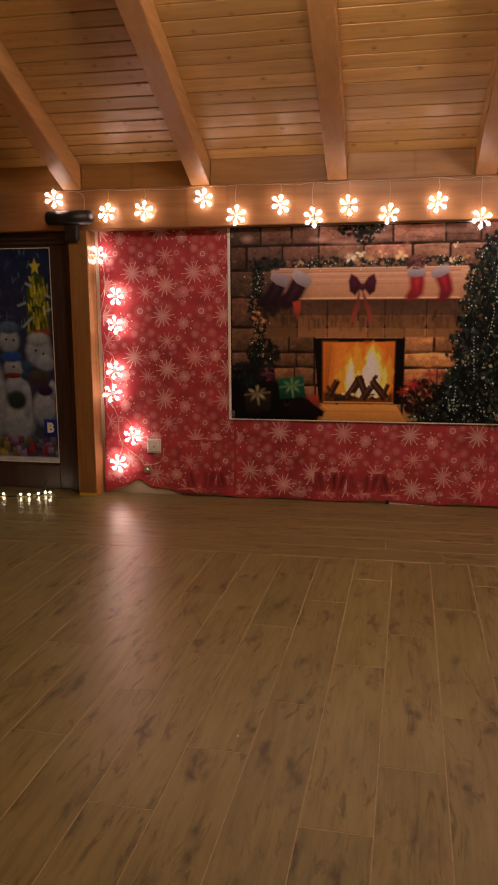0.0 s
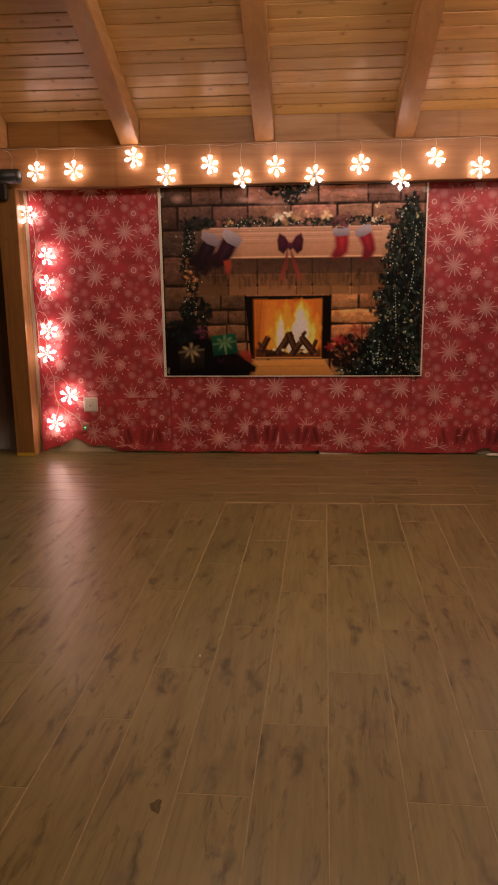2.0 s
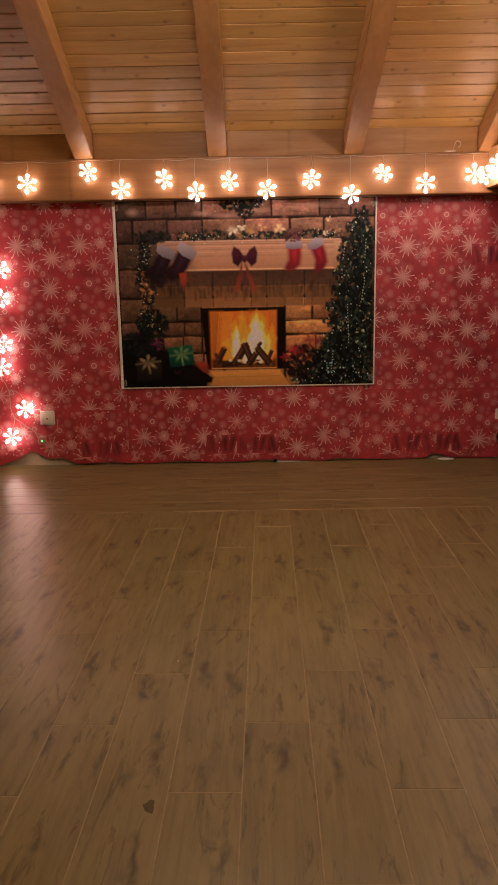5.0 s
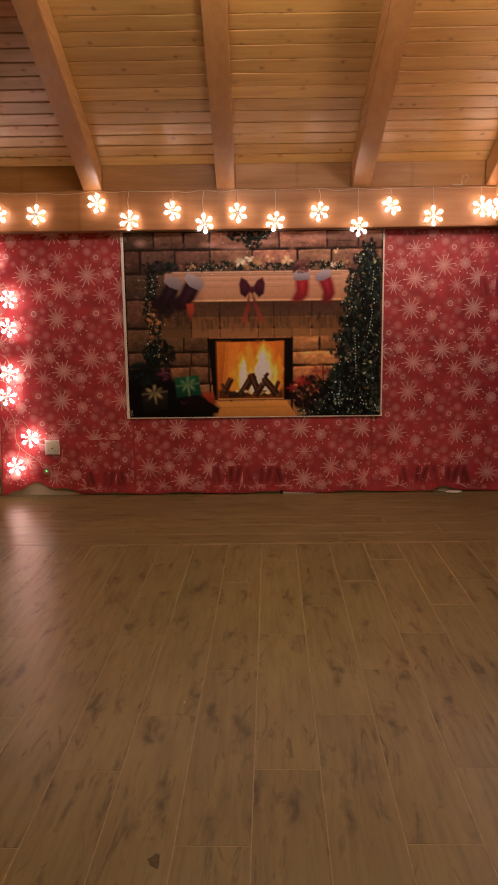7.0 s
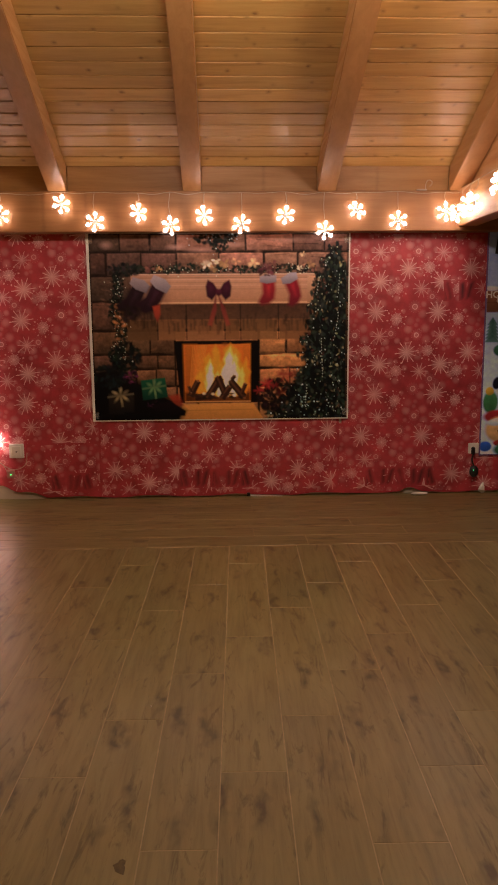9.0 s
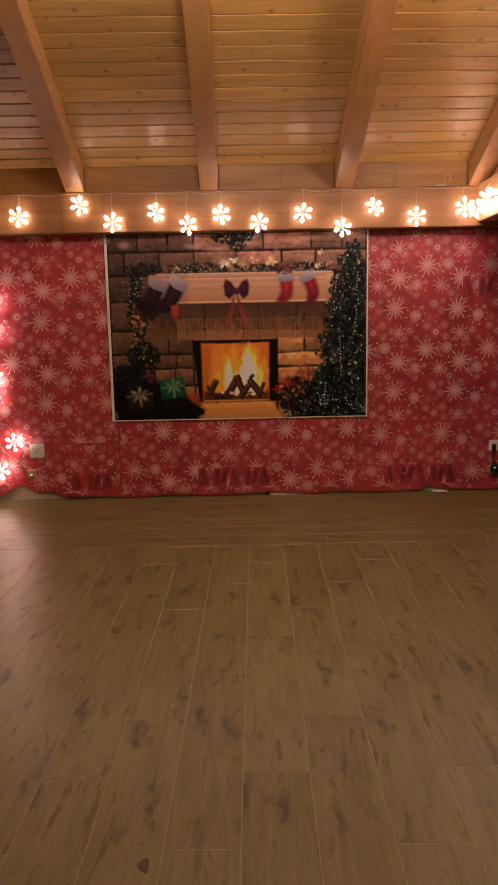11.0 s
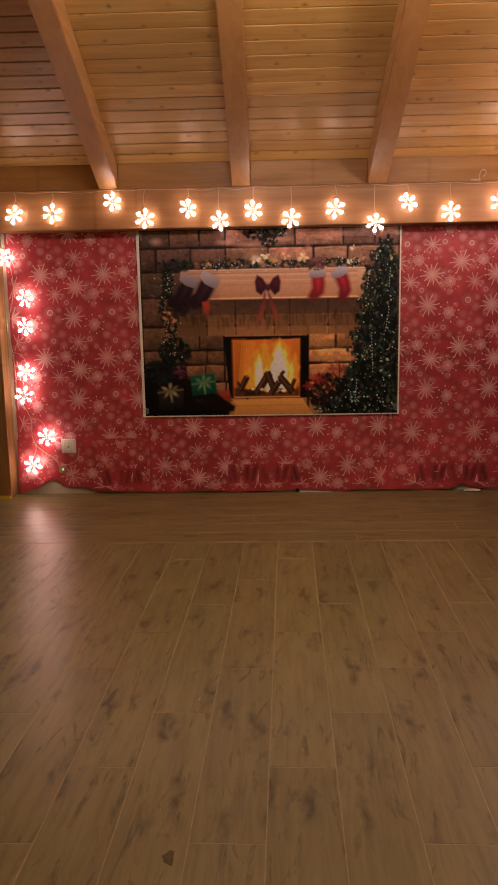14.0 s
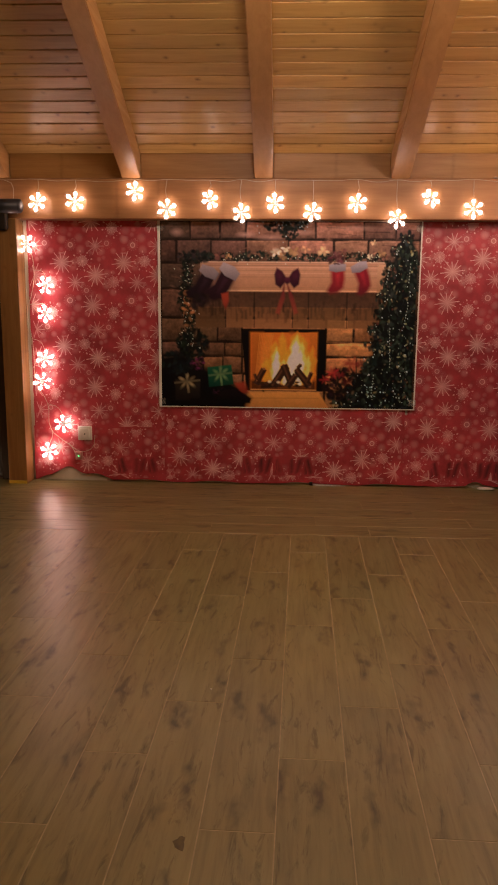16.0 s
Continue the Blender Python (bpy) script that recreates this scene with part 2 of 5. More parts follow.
def part(name, bm, mat, parent, label="", smooth=False):
    ob = new(name, finish(bm, name, mat, smooth))
    ob.parent = parent
    if label:
        ob["label"] = label
    return ob


def thing(name, bm, mat, label, category, group="", kind="", smooth=False):
    return tagged(new(name, finish(bm, name, mat, smooth)), label, category, group, kind)


def empty(name, place, label, category, group="", kind=""):
    ob = new(name)
    ob.empty_display_size = 0.1
    ob.location = place
    return tagged(ob, label, category, group, kind)


def box(bm, x0, x1, y0, y1, z0, z1, bevel=0.0, seg=1):
    b2 = bmesh.new()
    bmesh.ops.create_cube(b2, size=1.0)
    for v in b2.verts:
        v.co = Vector((x0 + (v.co.x + 0.5) * (x1 - x0), y0 + (v.co.y + 0.5) * (y1 - y0), z0 + (v.co.z + 0.5) * (z1 - z0)))
    if bevel:
        bmesh.ops.bevel(b2, geom=b2.edges[:], offset=bevel, segments=seg, affect="EDGES", profile=0.5)
    join(bm, b2)
    return bm


def join(bm, other, m=None):
    me = bpy.data.meshes.new("tmp")
    other.to_mesh(me)
    other.free()
    if m is not None:
        me.transform(m)
    bm.from_mesh(me)
    bpy.data.meshes.remove(me)


def boxed(*args, **kw):
    return box(bmesh.new(), *args, **kw)


def rod(bm, a, b, r, seg=8):
    a, b = Vector(a), Vector(b)
    d = b - a
    b2 = bmesh.new()
    bmesh.ops.create_cone(b2, cap_ends=True, segments=seg, radius1=r, radius2=r, depth=d.length)
    join(bm, b2, Matrix.Translation((a + b) / 2) @ d.to_track_quat("Z", "Y").to_matrix().to_4x4())
    return bm


def ball(bm, c, r, sub=2, scale=(1, 1, 1)):
    b2 = bmesh.new()
    bmesh.ops.create_icosphere(b2, subdivisions=sub, radius=r)
    join(bm, b2, Matrix.Translation(c) @ Matrix.Diagonal((*scale, 1)))
    return bm


def cable(name, points, r, mat, label="", category="", parent=None, kind="", group=""):
    cu = bpy.data.curves.new(name, "CURVE")
    cu.dimensions, cu.bevel_depth, cu.bevel_resolution, cu.resolution_u = "3D", r, 1, 4
    sp = cu.splines.new("BEZIER")
    sp.bezier_points.add(len(points) - 1)
    for bp, p in zip(sp.bezier_points, points):
        bp.co = p
        bp.handle_left_type = bp.handle_right_type = "AUTO"
    cu.materials.append(mat)
    tmp = bpy.data.objects.new("tmp", cu)
    scene.collection.objects.link(tmp)
    dg = bpy.context.evaluated_depsgraph_get()
    me = bpy.data.meshes.new_from_object(tmp.evaluated_get(dg))
    bpy.data.objects.remove(tmp)
    me.name = name
    ob = new(name, me)
    if parent:
        ob.parent = parent
        if label:
            ob["label"] = label
        return ob
    return tagged(ob, label, category, group, kind)


# ---- setting ----
BEAM_Y, BEAM_LOW, BEAM_TOP = -0.15, 2.142, 2.447
SLOPE = math.tan(radians(24.5))
WEST, EAST, SOUTH, RIDGE = -3.7, 4.1, -8.7, -4.35
BOARD_LOW = 2.630                         # underside of the boards at the blocking
BLOCK_Y = -0.12


def under(y):
    """Height of the rafters' underside."""
    return BEAM_TOP + SLOPE * (BEAM_Y - y if y > RIDGE else BEAM_Y - (2 * RIDGE - y))


def boards(y):
    """Height of the ceiling boards' underside."""
    return BOARD_LOW + SLOPE * (BLOCK_Y - y if y > RIDGE else BLOCK_Y - (2 * RIDGE - y))


DOOR_X0, DOOR_X1, DOOR_TOP = -3.46, -2.31, 2.12


def setting():
    bm = bmesh.new()
    box(bm, DOOR_X1, EAST, 0, 0.18, 0, 2.62)
    box(bm, DOOR_X0, DOOR_X1, 0, 0.18, DOOR_TOP, 2.62)
    box(bm, WEST, DOOR_X0, 0, 0.18, 0, 2.62)
    thing("wall_north", bm, M_WRAP, "wall covered in off-white house wrap", "wall", kind="structure")
    thing("wall_west", boxed(WEST - 0.15, WEST, SOUTH, 0.18, 0, 4.8), M_WALLWOOD, "plain pine boarded side wall", "wall", kind="structure")
    thing("wall_east", boxed(EAST, EAST + 0.15, SOUTH, 0.18, 0, 4.8), M_WALLWOOD, "plain pine boarded wall of the alcove", "wall", kind="structure")
    thing("wall_south", boxed(WEST, EAST, SOUTH - 0.15, SOUTH, 0, 2.7), M_WALLWOOD, "plain pine boarded wall", "wall", kind="structure")
    thing("floor", boxed(WEST, EAST, SOUTH, 0.18, -0.2, -0.0008), M_GROUT, "beige grout bed under wood-look tiles", "floor", kind="structure")
    # roof boards, one mesh
    bm = bmesh.new()
    random.seed(4)
    w, along = 0.1195, 1 / math.cos(math.atan(SLOPE))
    for side in (0, 1):
        y = -0.121 + 2 * w / along
        while y > RIDGE - 0.02:
            y1 = y - w / along
            x = WEST
            while x < 1.96:
                x1 = 1.96
                ya, yb = y - 0.0054, y1 + 0.0054
                za, zb = boards(ya), boards(yb)
                if side:
                    ya, yb = 2 * RIDGE - ya, 2 * RIDGE - yb
                eb = 0.0012 * (1 if not side else -1)
                ring = [(ya, za + 0.022), (ya, za + 0.0015), (ya - eb, za + 0.0004), (yb + eb, zb - 0.0004), (yb, zb + 0.0015), (yb, zb + 0.022)]
                a = [bm.verts.new((x + 0.001, q, z)) for q, z in ring]
                b = [bm.verts.new((x1 - 0.001, q, z)) for q, z in ring]
                for k in range(5):
                    bm.faces.new((a[k], a[k + 1], b[k + 1], b[k]))
                bm.faces.new(a)
                bm.faces.new(b[::-1])
                x = x1
            y = y1
    thing("ceiling", bm, M_BOARDS, "sloping pine tongue-and-groove board ceiling", "ceiling", kind="structure")
    bm = bmesh.new()
    for side in (0, 1):
        f = lambda y: 2 * RIDGE - y if side else y
        p = [(WEST, f(0.18), boards(0.18) + 0.022), (EAST, f(0.18), boards(0.18) + 0.022), (EAST, f(RIDGE), boards(RIDGE) + 0.022), (WEST, f(RIDGE), boards(RIDGE) + 0.022)]
        lo = [bm.verts.new(q) for q in p]
        hi = [bm.verts.new((q[0], q[1], q[2] + 0.12)) for q in p]
        bm.faces.new(lo)
        bm.faces.new(hi[::-1])
        for k in range(4):
            bm.faces.new((lo[k], lo[(k + 1) % 4], hi[(k + 1) % 4], hi[k]))
    thing("roof_deck", bm, M_BLACK, "dark roof deck above the boards", "roof", kind="structure")
    thing("ceiling_alcove", boxed(2.031, EAST, SOUTH, 0.0, 2.47, 2.53), M_WALLWOOD, "flat pine ceiling of the alcove", "ceiling", kind="structure")
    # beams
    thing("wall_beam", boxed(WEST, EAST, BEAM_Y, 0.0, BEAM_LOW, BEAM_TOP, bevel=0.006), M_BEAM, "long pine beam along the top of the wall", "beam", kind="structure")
    thing("side_beam", boxed(1.882, 2.022, SOUTH, BEAM_Y - 0.001, 2.175, 2.463, bevel=0.006), M_BEAM_Y, "pine beam spanning the room at right angles", "beam", kind="structure")
    bm = bmesh.new()
    vs = [(SOUTH, 2.464), (BEAM_Y, 2.464), (BEAM_Y, boards(BEAM_Y) + 0.01), (RIDGE, boards(RIDGE) + 0.01), (SOUTH, boards(SOUTH) + 0.01)]
    a = [bm.verts.new((1.952, q, z)) for q, z in vs]
    b = [bm.verts.new((2.03, q, z)) for q, z in vs]
    bm.faces.new(a)
    bm.faces.new(b[::-1])
    for k in range(5):
        bm.faces.new((a[k], a[(k + 1) % 5], b[(k + 1) % 5], b[k]))
    thing("wall_gable", bm, M_BEAM_Y, "pine panelled gable above the side beam", "wall", kind="structure")
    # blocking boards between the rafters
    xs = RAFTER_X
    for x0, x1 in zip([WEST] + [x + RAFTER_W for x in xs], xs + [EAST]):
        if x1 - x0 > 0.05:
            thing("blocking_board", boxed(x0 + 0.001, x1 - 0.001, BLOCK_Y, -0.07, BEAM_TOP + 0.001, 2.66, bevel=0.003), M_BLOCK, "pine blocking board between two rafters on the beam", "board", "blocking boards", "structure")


RAFTER_W = 0.143
RAFTER_X = [-3.375, -2.338, -1.303, -0.273, 0.768, 1.803]


def rafters():
    for x in RAFTER_X:
        for side in (0, 1):
            bm = bmesh.new()
            y0 = BEAM_Y + 0.03
            vs = [(y0, under(y0)), (RIDGE, under(RIDGE)), (RIDGE, boards(RIDGE) + 0.01), (y0, boards(y0) + 0.0)]
            if side:
                vs = [(2 * RIDGE - q, z) for q, z in vs]
            a = [bm.verts.new((x, q, z)) for q, z in vs]
            b = [bm.verts.new((x + RAFTER_W, q, z)) for q, z in vs]
            bm.faces.new(a)
            bm.faces.new(b[::-1])
            for k in range(4):
                bm.faces.new((a[k], a[(k + 1) % 4], b[(k + 1) % 4], b[k]))
            bmesh.ops.recalc_face_normals(bm, faces=bm.faces[:])
            bmesh.ops.bevel(bm, geom=bm.edges[:], offset=0.006, segments=2, affect="EDGES")
            thing("rafter", bm, M_RAFTER, "planed pine rafter sloping under the board ceiling", "rafter", "rafters", "structure")


setting()
rafters()


# ---- wrapping paper on the wall ----
def crumple(x, z):
    """How far the loosely taped paper stands off the wall."""
    v = 0.004 * noise.noise((x * 2.1, z * 1.6, 3.0)) + 0.0025 * noise.noise((x * 6.0, z * 5.0, 9.0))
    low = max(0.0, 1 - z / 0.55)
    fold = abs(noise.noise((x * 3.2 + z * 2.0, z * 2.4 - x, 7.0)))
    return 0.008 + v + low * (0.012 + 0.020 * noise.noise((x * 5.0, z * 4.5, 1.0)) + 0.030 * max(0.0, 0.22 - fold))


def hem(x):
    """Height of the paper's torn lower edge."""
    h = 0.014 + 0.012 * noise.noise((x * 4.0, 0.3, 5.0)) + 0.008 * math.sin(x * 9.0)
    if -2.10 < x < -1.46:
        h += 0.098 * math.sin(math.pi * (x + 2.10) / 0.64) ** 0.8 * (0.8 + 0.2 * math.sin(x * 23))
    if 1.50 < x < 1.66:
        h += 0.03 * math.sin(math.pi * (x - 1.50) / 0.16)
    return max(h, 0.003)


def lay_ink(bm, lay, pts, cover, depth):
    """A patch of ink; cover: how strongly each corner covers the paper."""
    f = bm.faces.new([bm.verts.new((x, -crumple(x, z) - depth, z)) for x, z in pts])
    for l, c in zip(f.loops, cover):
        l[lay] = (c, c, c, 1)


def ink_bar(out, a, b, w0, w1, c0, c1):
    dx, dz = b[0] - a[0], b[1] - a[1]
    n = math.hypot(dx, dz) or 1
    px, pz = -dz / n, dx / n
    out.append(([(a[0] + px * w0, a[1] + pz * w0), (a[0] - px * w0, a[1] - pz * w0), (b[0] - px * w1, b[1] - pz * w1), (b[0] + px * w1, b[1] + pz * w1)], (c0, c0, c1, c1), 2))


def ink_disc(out, c, r, cover, rim, seg=10, level=1, stretch=1.0, turn=0.0):
    """A round spot that goes from one cover at its centre to another at its rim."""
    ct, st = math.cos(turn), math.sin(turn)
    ring = []
    for k in range(seg):
        u, v = r * stretch * math.cos(2 * math.pi * k / seg), r * math.sin(2 * math.pi * k / seg)
        ring.append((c[0] + u * ct - v * st, c[1] + u * st + v * ct))
    for k in range(seg):
        out.append(([c, ring[k], ring[(k + 1) % seg]], (cover, rim, rim), level))


def ink_ring(out, c, r, w, cover, seg=14):
    for k in range(seg):
        a, b = 2 * math.pi * k / seg, 2 * math.pi * (k + 1) / seg
        out.append(([(c[0] + q * math.cos(t), c[1] + q * math.sin(t)) for q, t in ((r - w, a), (r + w, a), (r + w, b), (r - w, b))], (cover,) * 4, 2))


def motif_star(out, c, r, ink):
    """Twelve soft rays with club ends round a pale heart."""
    ink_disc(out, c, r * 0.78, 0.72 * ink, 0.0, 14)
    for k in range(12):
        a = math.pi * k / 6 + 0.13
        q = r if k % 2 == 0 else r * 0.80
        e = (c[0] + q * math.cos(a), c[1] + q * math.sin(a))
        m = (c[0] + q * 0.12 * math.cos(a), c[1] + q * 0.12 * math.sin(a))
        ink_bar(out, m, e, 0.0016, 0.0036, 0.6 * ink, 0.9 * ink)
        ink_disc(out, e, 0.0052, 0.9 * ink, 0.45 * ink, 6, 3, 1.5, a)


def motif_hex(out, c, r, ink):
    """A netted round heart in a ring of drops."""
    ink_disc(out, c, r * 0.52, 0.42 * ink, 0.32 * ink, 16)
    for k in range(8):
        a = 2 * math.pi * k / 8 + 0.2
        ink_disc(out, (c[0] + r * 0.60 * math.cos(a), c[1] + r * 0.60 * math.sin(a)), 0.0055, 0.7 * ink, 0.4 * ink, 6, 2)
        ink_disc(out, (c[0] + r * 0.90 * math.cos(a), c[1] + r * 0.90 * math.sin(a)), 0.0068, 0.9 * ink, 0.5 * ink, 7, 3, 1.45, a)
        a += math.pi / 8
        ink_disc(out, (c[0] + r * 0.84 * math.cos(a), c[1] + r * 0.84 * math.sin(a)), 0.0034, 0.7 * ink, 0.3 * ink, 5, 3)
    for k in range(6):
        a = math.pi * k / 6
        e = (r * 0.52 * math.cos(a), r * 0.52 * math.sin(a))
        ink_bar(out, (c[0] - e[0], c[1] - e[1]), (c[0] + e[0], c[1] + e[1]), 0.0012, 0.0012, 0.85 * ink, 0.85 * ink)


def motif_rosette(out, c, r, ink):
    ink_disc(out, c, r * 1.15, 0.30 * ink, 0.0, 12)
    ink_ring(out, c, r * 0.42, 0.0035, 0.85 * ink)
    for k in range(14):
        a = 2 * math.pi * k / 14
        ink_disc(out, (c[0] + r * math.cos(a), c[1] + r * math.sin(a)), 0.0034, 0.55 * ink, 0.2 * ink, 5, 3)


def motif_small(out, c, r, ink):
    ink_disc(out, c, r * 0.75, 0.6 * ink, 0.0, 12)
    for k in range(10):
        a = math.pi * k / 5
        e = (c[0] + r * math.cos(a), c[1] + r * math.sin(a))
        ink_bar(out, c, e, 0.002, 0.0034, 0.7 * ink, 0.7 * ink)
        ink_disc(out, e, 0.0042, 0.7 * ink, 0.3 * ink, 5, 3)


def motif_blur(out, c, r, ink):
    """An out-of-focus dot of the print."""
    ink_disc(out, c, r * 0.5, ink, 0.85 * ink, 12, 0)
    for k in range(12):
        a, b = 2 * math.pi * k / 12, 2 * math.pi * (k + 1) / 12
        out.append(([(c[0] + q * math.cos(t), c[1] + q * math.sin(t)) for q, t in ((r * 0.5, a), (r * 1.2, a), (r * 1.2, b), (r * 0.5, b))], (0.85 * ink, 0, 0, 0.85 * ink), 0))


TILE_W, TILE_H, PX = 0.509, 0.670, 1 / 222.0
MOTIFS = [(motif_hex, 0, 0, 0.086, 0.86), (motif_hex, 56, 37, 0.086, 0.80), (motif_hex, 55, 91, 0.086, 0.86),
          (motif_star, 75, 3, 0.093, 0.90), (motif_star, 24, 25, 0.093, 0.92), (motif_star, 17, 79, 0.093, 0.92),
          (motif_rosette, 45, -31, 0.042, 0.6), (motif_rosette, 92, -28, 0.042, 0.8), (motif_rosette, 6, 52, 0.040, 0.6),
          (motif_rosette, 88, 70, 0.048, 0.8), (motif_small, 24, -26, 0.070, 0.75), (motif_small, 99, 38, 0.070, 0.7)]
BLURS = random.Random(14)
MOTIFS += [(motif_blur, BLURS.uniform(0, 113), BLURS.uniform(-45, 104), BLURS.choice((0.020, 0.025, 0.030, 0.036)), BLURS.uniform(0.14, 0.32)) for k in range(48)]


def paper_sheet(x0, x1, z0, z1, base_x, base_z, lift, label):
    """One length of wrapping paper; z0 None: down to the torn hem."""
    nx, nz = max(8, int((x1 - x0) / 0.03)), max(6, int((z1 - (z0 or 0)) / 0.04))
    bm = bmesh.new()
    edge = lambda k: 0.006 * noise.noise((k * 0.9, x0, z1))
    rows = []
    for j in range(nz + 1):
        row = []
        for i in range(nx + 1):
            x = x0 + (x1 - x0) * i / nx
            if i in (0, nx):
                x += edge(j)
            low = hem(x) if z0 is None else z0 + 0.008 * noise.noise((x * 5, z1, 2.0))
            z = z1 + (low - z1) * j / nz
            row.append(bm.verts.new((x, -crumple(x, z) - lift, z)))
        rows.append(row)
    for j in range(nz):
        for i in range(nx):
            bm.faces.new((rows[j][i], rows[j + 1][i], rows[j + 1][i + 1], rows[j][i + 1]))
    sheet = thing("wrapping_paper", bm, M_PAPER, label, "wrapping paper", "wrapping paper lengths", smooth=True)
    bm = bmesh.new()
    lay = bm.loops.layers.float_color.new("cover")
    for i in range(-9, 10):
        for j in range(-6, 7):
            for fn, dx, dz, r, ink in MOTIFS:
                cx, cz = base_x + i * TILE_W + dx * PX, base_z - j * TILE_H - dz * PX
                if not (x0 - r < cx < x1 + r and (z0 or 0) - r < cz < z1 + r):
                    continue
                out = []
                fn(out, (cx, cz), r, ink)
                for n, (pts, cover, level) in enumerate(out):
                    if all(x0 + 0.008 < x < x1 - 0.008 and (hem(x) if z0 is None else z0) + 0.01 < z < z1 - 0.006 for x, z in pts):
                        lay_ink(bm, lay, pts, cover, lift + 0.0013 + 0.0004 * level + (n % 13) * 4e-6)
    pr = part("printed_pattern", bm, M_INK, sheet, "pale pink snowflake print")
    tagged(pr, kind="stuff")
    return sheet


def wall_paper():
    right = (1.195, 1.873)
    left = (-1.672, 1.827)
    paper_sheet(-2.12, -1.00, 0.40, 2.150, left[0], left[1], 0.0, "red wrapping paper with pale snowflakes taped beside the post")
    paper_sheet(1.00, 2.20, 0.555, 2.150, right[0], right[1], 0.0, "smooth red wrapping paper with pale snowflakes beside the poster")
    paper_sheet(-2.125, -0.98, None, 0.47, left[0] + 0.17, left[1] - 0.31, 0.004, "crumpled red snowflake wrapping paper, torn open round a socket")
    paper_sheet(-1.015, 0.98, None, 0.70, -0.716, 0.909, 0.007, "red snowflake wrapping paper under the poster, frayed at floor")
    paper_sheet(0.955, 2.95, None, 0.605, 1.09, 0.85, 0.004, "darker crumpled red snowflake wrapping paper above the floor")


# ---- flat printed pictures ----
def to_linear(col):
    return np.array([(c / 255 / 12.92 if c < 10.3 else ((c / 255 + 0.055) / 1.055) ** 2.4) for c in col])


class Canvas:
    """A printed picture in soft inks: one sheet of fine cells whose corners carry the colours."""

    def __init__(self, w, h, scale, seed):
        self.w, self.h = w, h
        self.nx, self.ny = int(w * scale) + 1, int(h * scale) + 1
        self.xs, self.ys = np.linspace(0, w, self.nx), np.linspace(0, h, self.ny)
        self.rgb = np.zeros((self.ny, self.nx, 3))
        self.rnd, self.field = random.Random(seed), np.random.RandomState(seed)

    def grain(self, cell_x, cell_y, octaves=3):
        """Smooth noise from 0 to 1 over the whole sheet."""
        total, weight = np.zeros((self.ny, self.nx)), 0.0
        for o in range(octaves):
            cx, cy = cell_x / 2 ** o, cell_y / 2 ** o
            lat = self.field.rand(int(self.h / cy) + 3, int(self.w / cx) + 3)
            gx, gy = self.xs / cx, self.ys / cy
            ix, iy = gx.astype(int), gy.astype(int)
            fx, fy = gx - ix, gy - iy
            fx, fy = fx * fx * (3 - 2 * fx), fy * fy * (3 - 2 * fy)
            rows = lat[iy] * (1 - fy)[:, None] + lat[iy + 1] * fy[:, None]
            total += (rows[:, ix] * (1 - fx) + rows[:, ix + 1] * fx) * 0.6 ** o
            weight += 0.6 ** o
        return np.clip((total / weight - 0.5) * 1.5 + 0.5, 0, 1)

    def window(self, x0, x1, y0, y1):
        i0, i1 = np.searchsorted(self.xs, (x0, x1))
        j0, j1 = np.searchsorted(self.ys, (y0, y1))
        return slice(j0, max(j1, j0)), slice(i0, max(i1, i0))

    def lay(self, win, alpha, col, col2, y0, y1):
        c = to_linear(col)
        if col2 is not None:
            t = np.clip((self.ys[win[0]] - y0) / max(1e-6, y1 - y0), 0, 1)[:, None, None]
            c = c * (1 - t) + to_linear(col2) * t
        a = np.clip(alpha, 0, 1)[..., None]
        self.rgb[win] = self.rgb[win] * (1 - a) + c * a

    def poly(self, pts, col, col2=None, soft=4.0, alpha=1.0):
        px, py = [p[0] for p in pts], [p[1] for p in pts]
        win = self.window(min(px) - soft, max(px) + soft, min(py) - soft, max(py) + soft)
        x, y = self.xs[win[1]][None, :], self.ys[win[0]][:, None]
        inside = np.zeros((y.shape[0], x.shape[1]), bool)
        near = np.full(inside.shape, 1e9)
        for (ax, ay), (bx, by) in zip(pts, pts[1:] + pts[:1]):
            dx, dy = bx - ax, by - ay
            t = np.clip(((x - ax) * dx + (y - ay) * dy) / (dx * dx + dy * dy + 1e-9), 0, 1)
            near = np.minimum(near, np.hypot(x - ax - t * dx, y - ay - t * dy))
            if dy:
                inside ^= ((ay > y) != (by > y)) & (x < dx * (y - ay) / dy + ax)
        self.lay(win, alpha * np.clip(0.5 + np.where(inside, near, -near) / soft, 0, 1), col, col2, min(py), max(py))

    def rect(self, x0, y0, x1, y1, col, col2=None, soft=3.0, alpha=1.0):
        self.poly([(x0, y0), (x1, y0), (x1, y1), (x0, y1)], col, col2, soft, alpha)

    def blob(self, x, y, rx, ry, col, col2=None, soft=0.4, alpha=1.0, turn=0.0):
        r = max(rx, ry) * 1.1
        win = self.window(x - r, x + r, y - r, y + r)
        u, v = self.xs[win[1]][None, :] - x, self.ys[win[0]][:, None] - y
        c, s = math.cos(turn), math.sin(turn)
        d = np.hypot((u * c + v * s) / rx, (v * c - u * s) / ry)
        self.lay(win, alpha * np.clip((1.05 - d) / soft, 0, 1), col, col2, y - ry, y + ry)

    def line(self, pts, w, col, soft=2.0, alpha=1.0):
        for (ax, ay), (bx, by) in zip(pts, pts[1:]):
            n = math.hypot(bx - ax, by - ay) or 1
            ux, uy = -(by - ay) / n * w / 2, (bx - ax) / n * w / 2
            self.poly([(ax + ux, ay + uy), (bx + ux, by + uy), (bx - ux, by - uy), (ax - ux, ay - uy)], col, None, soft, alpha)

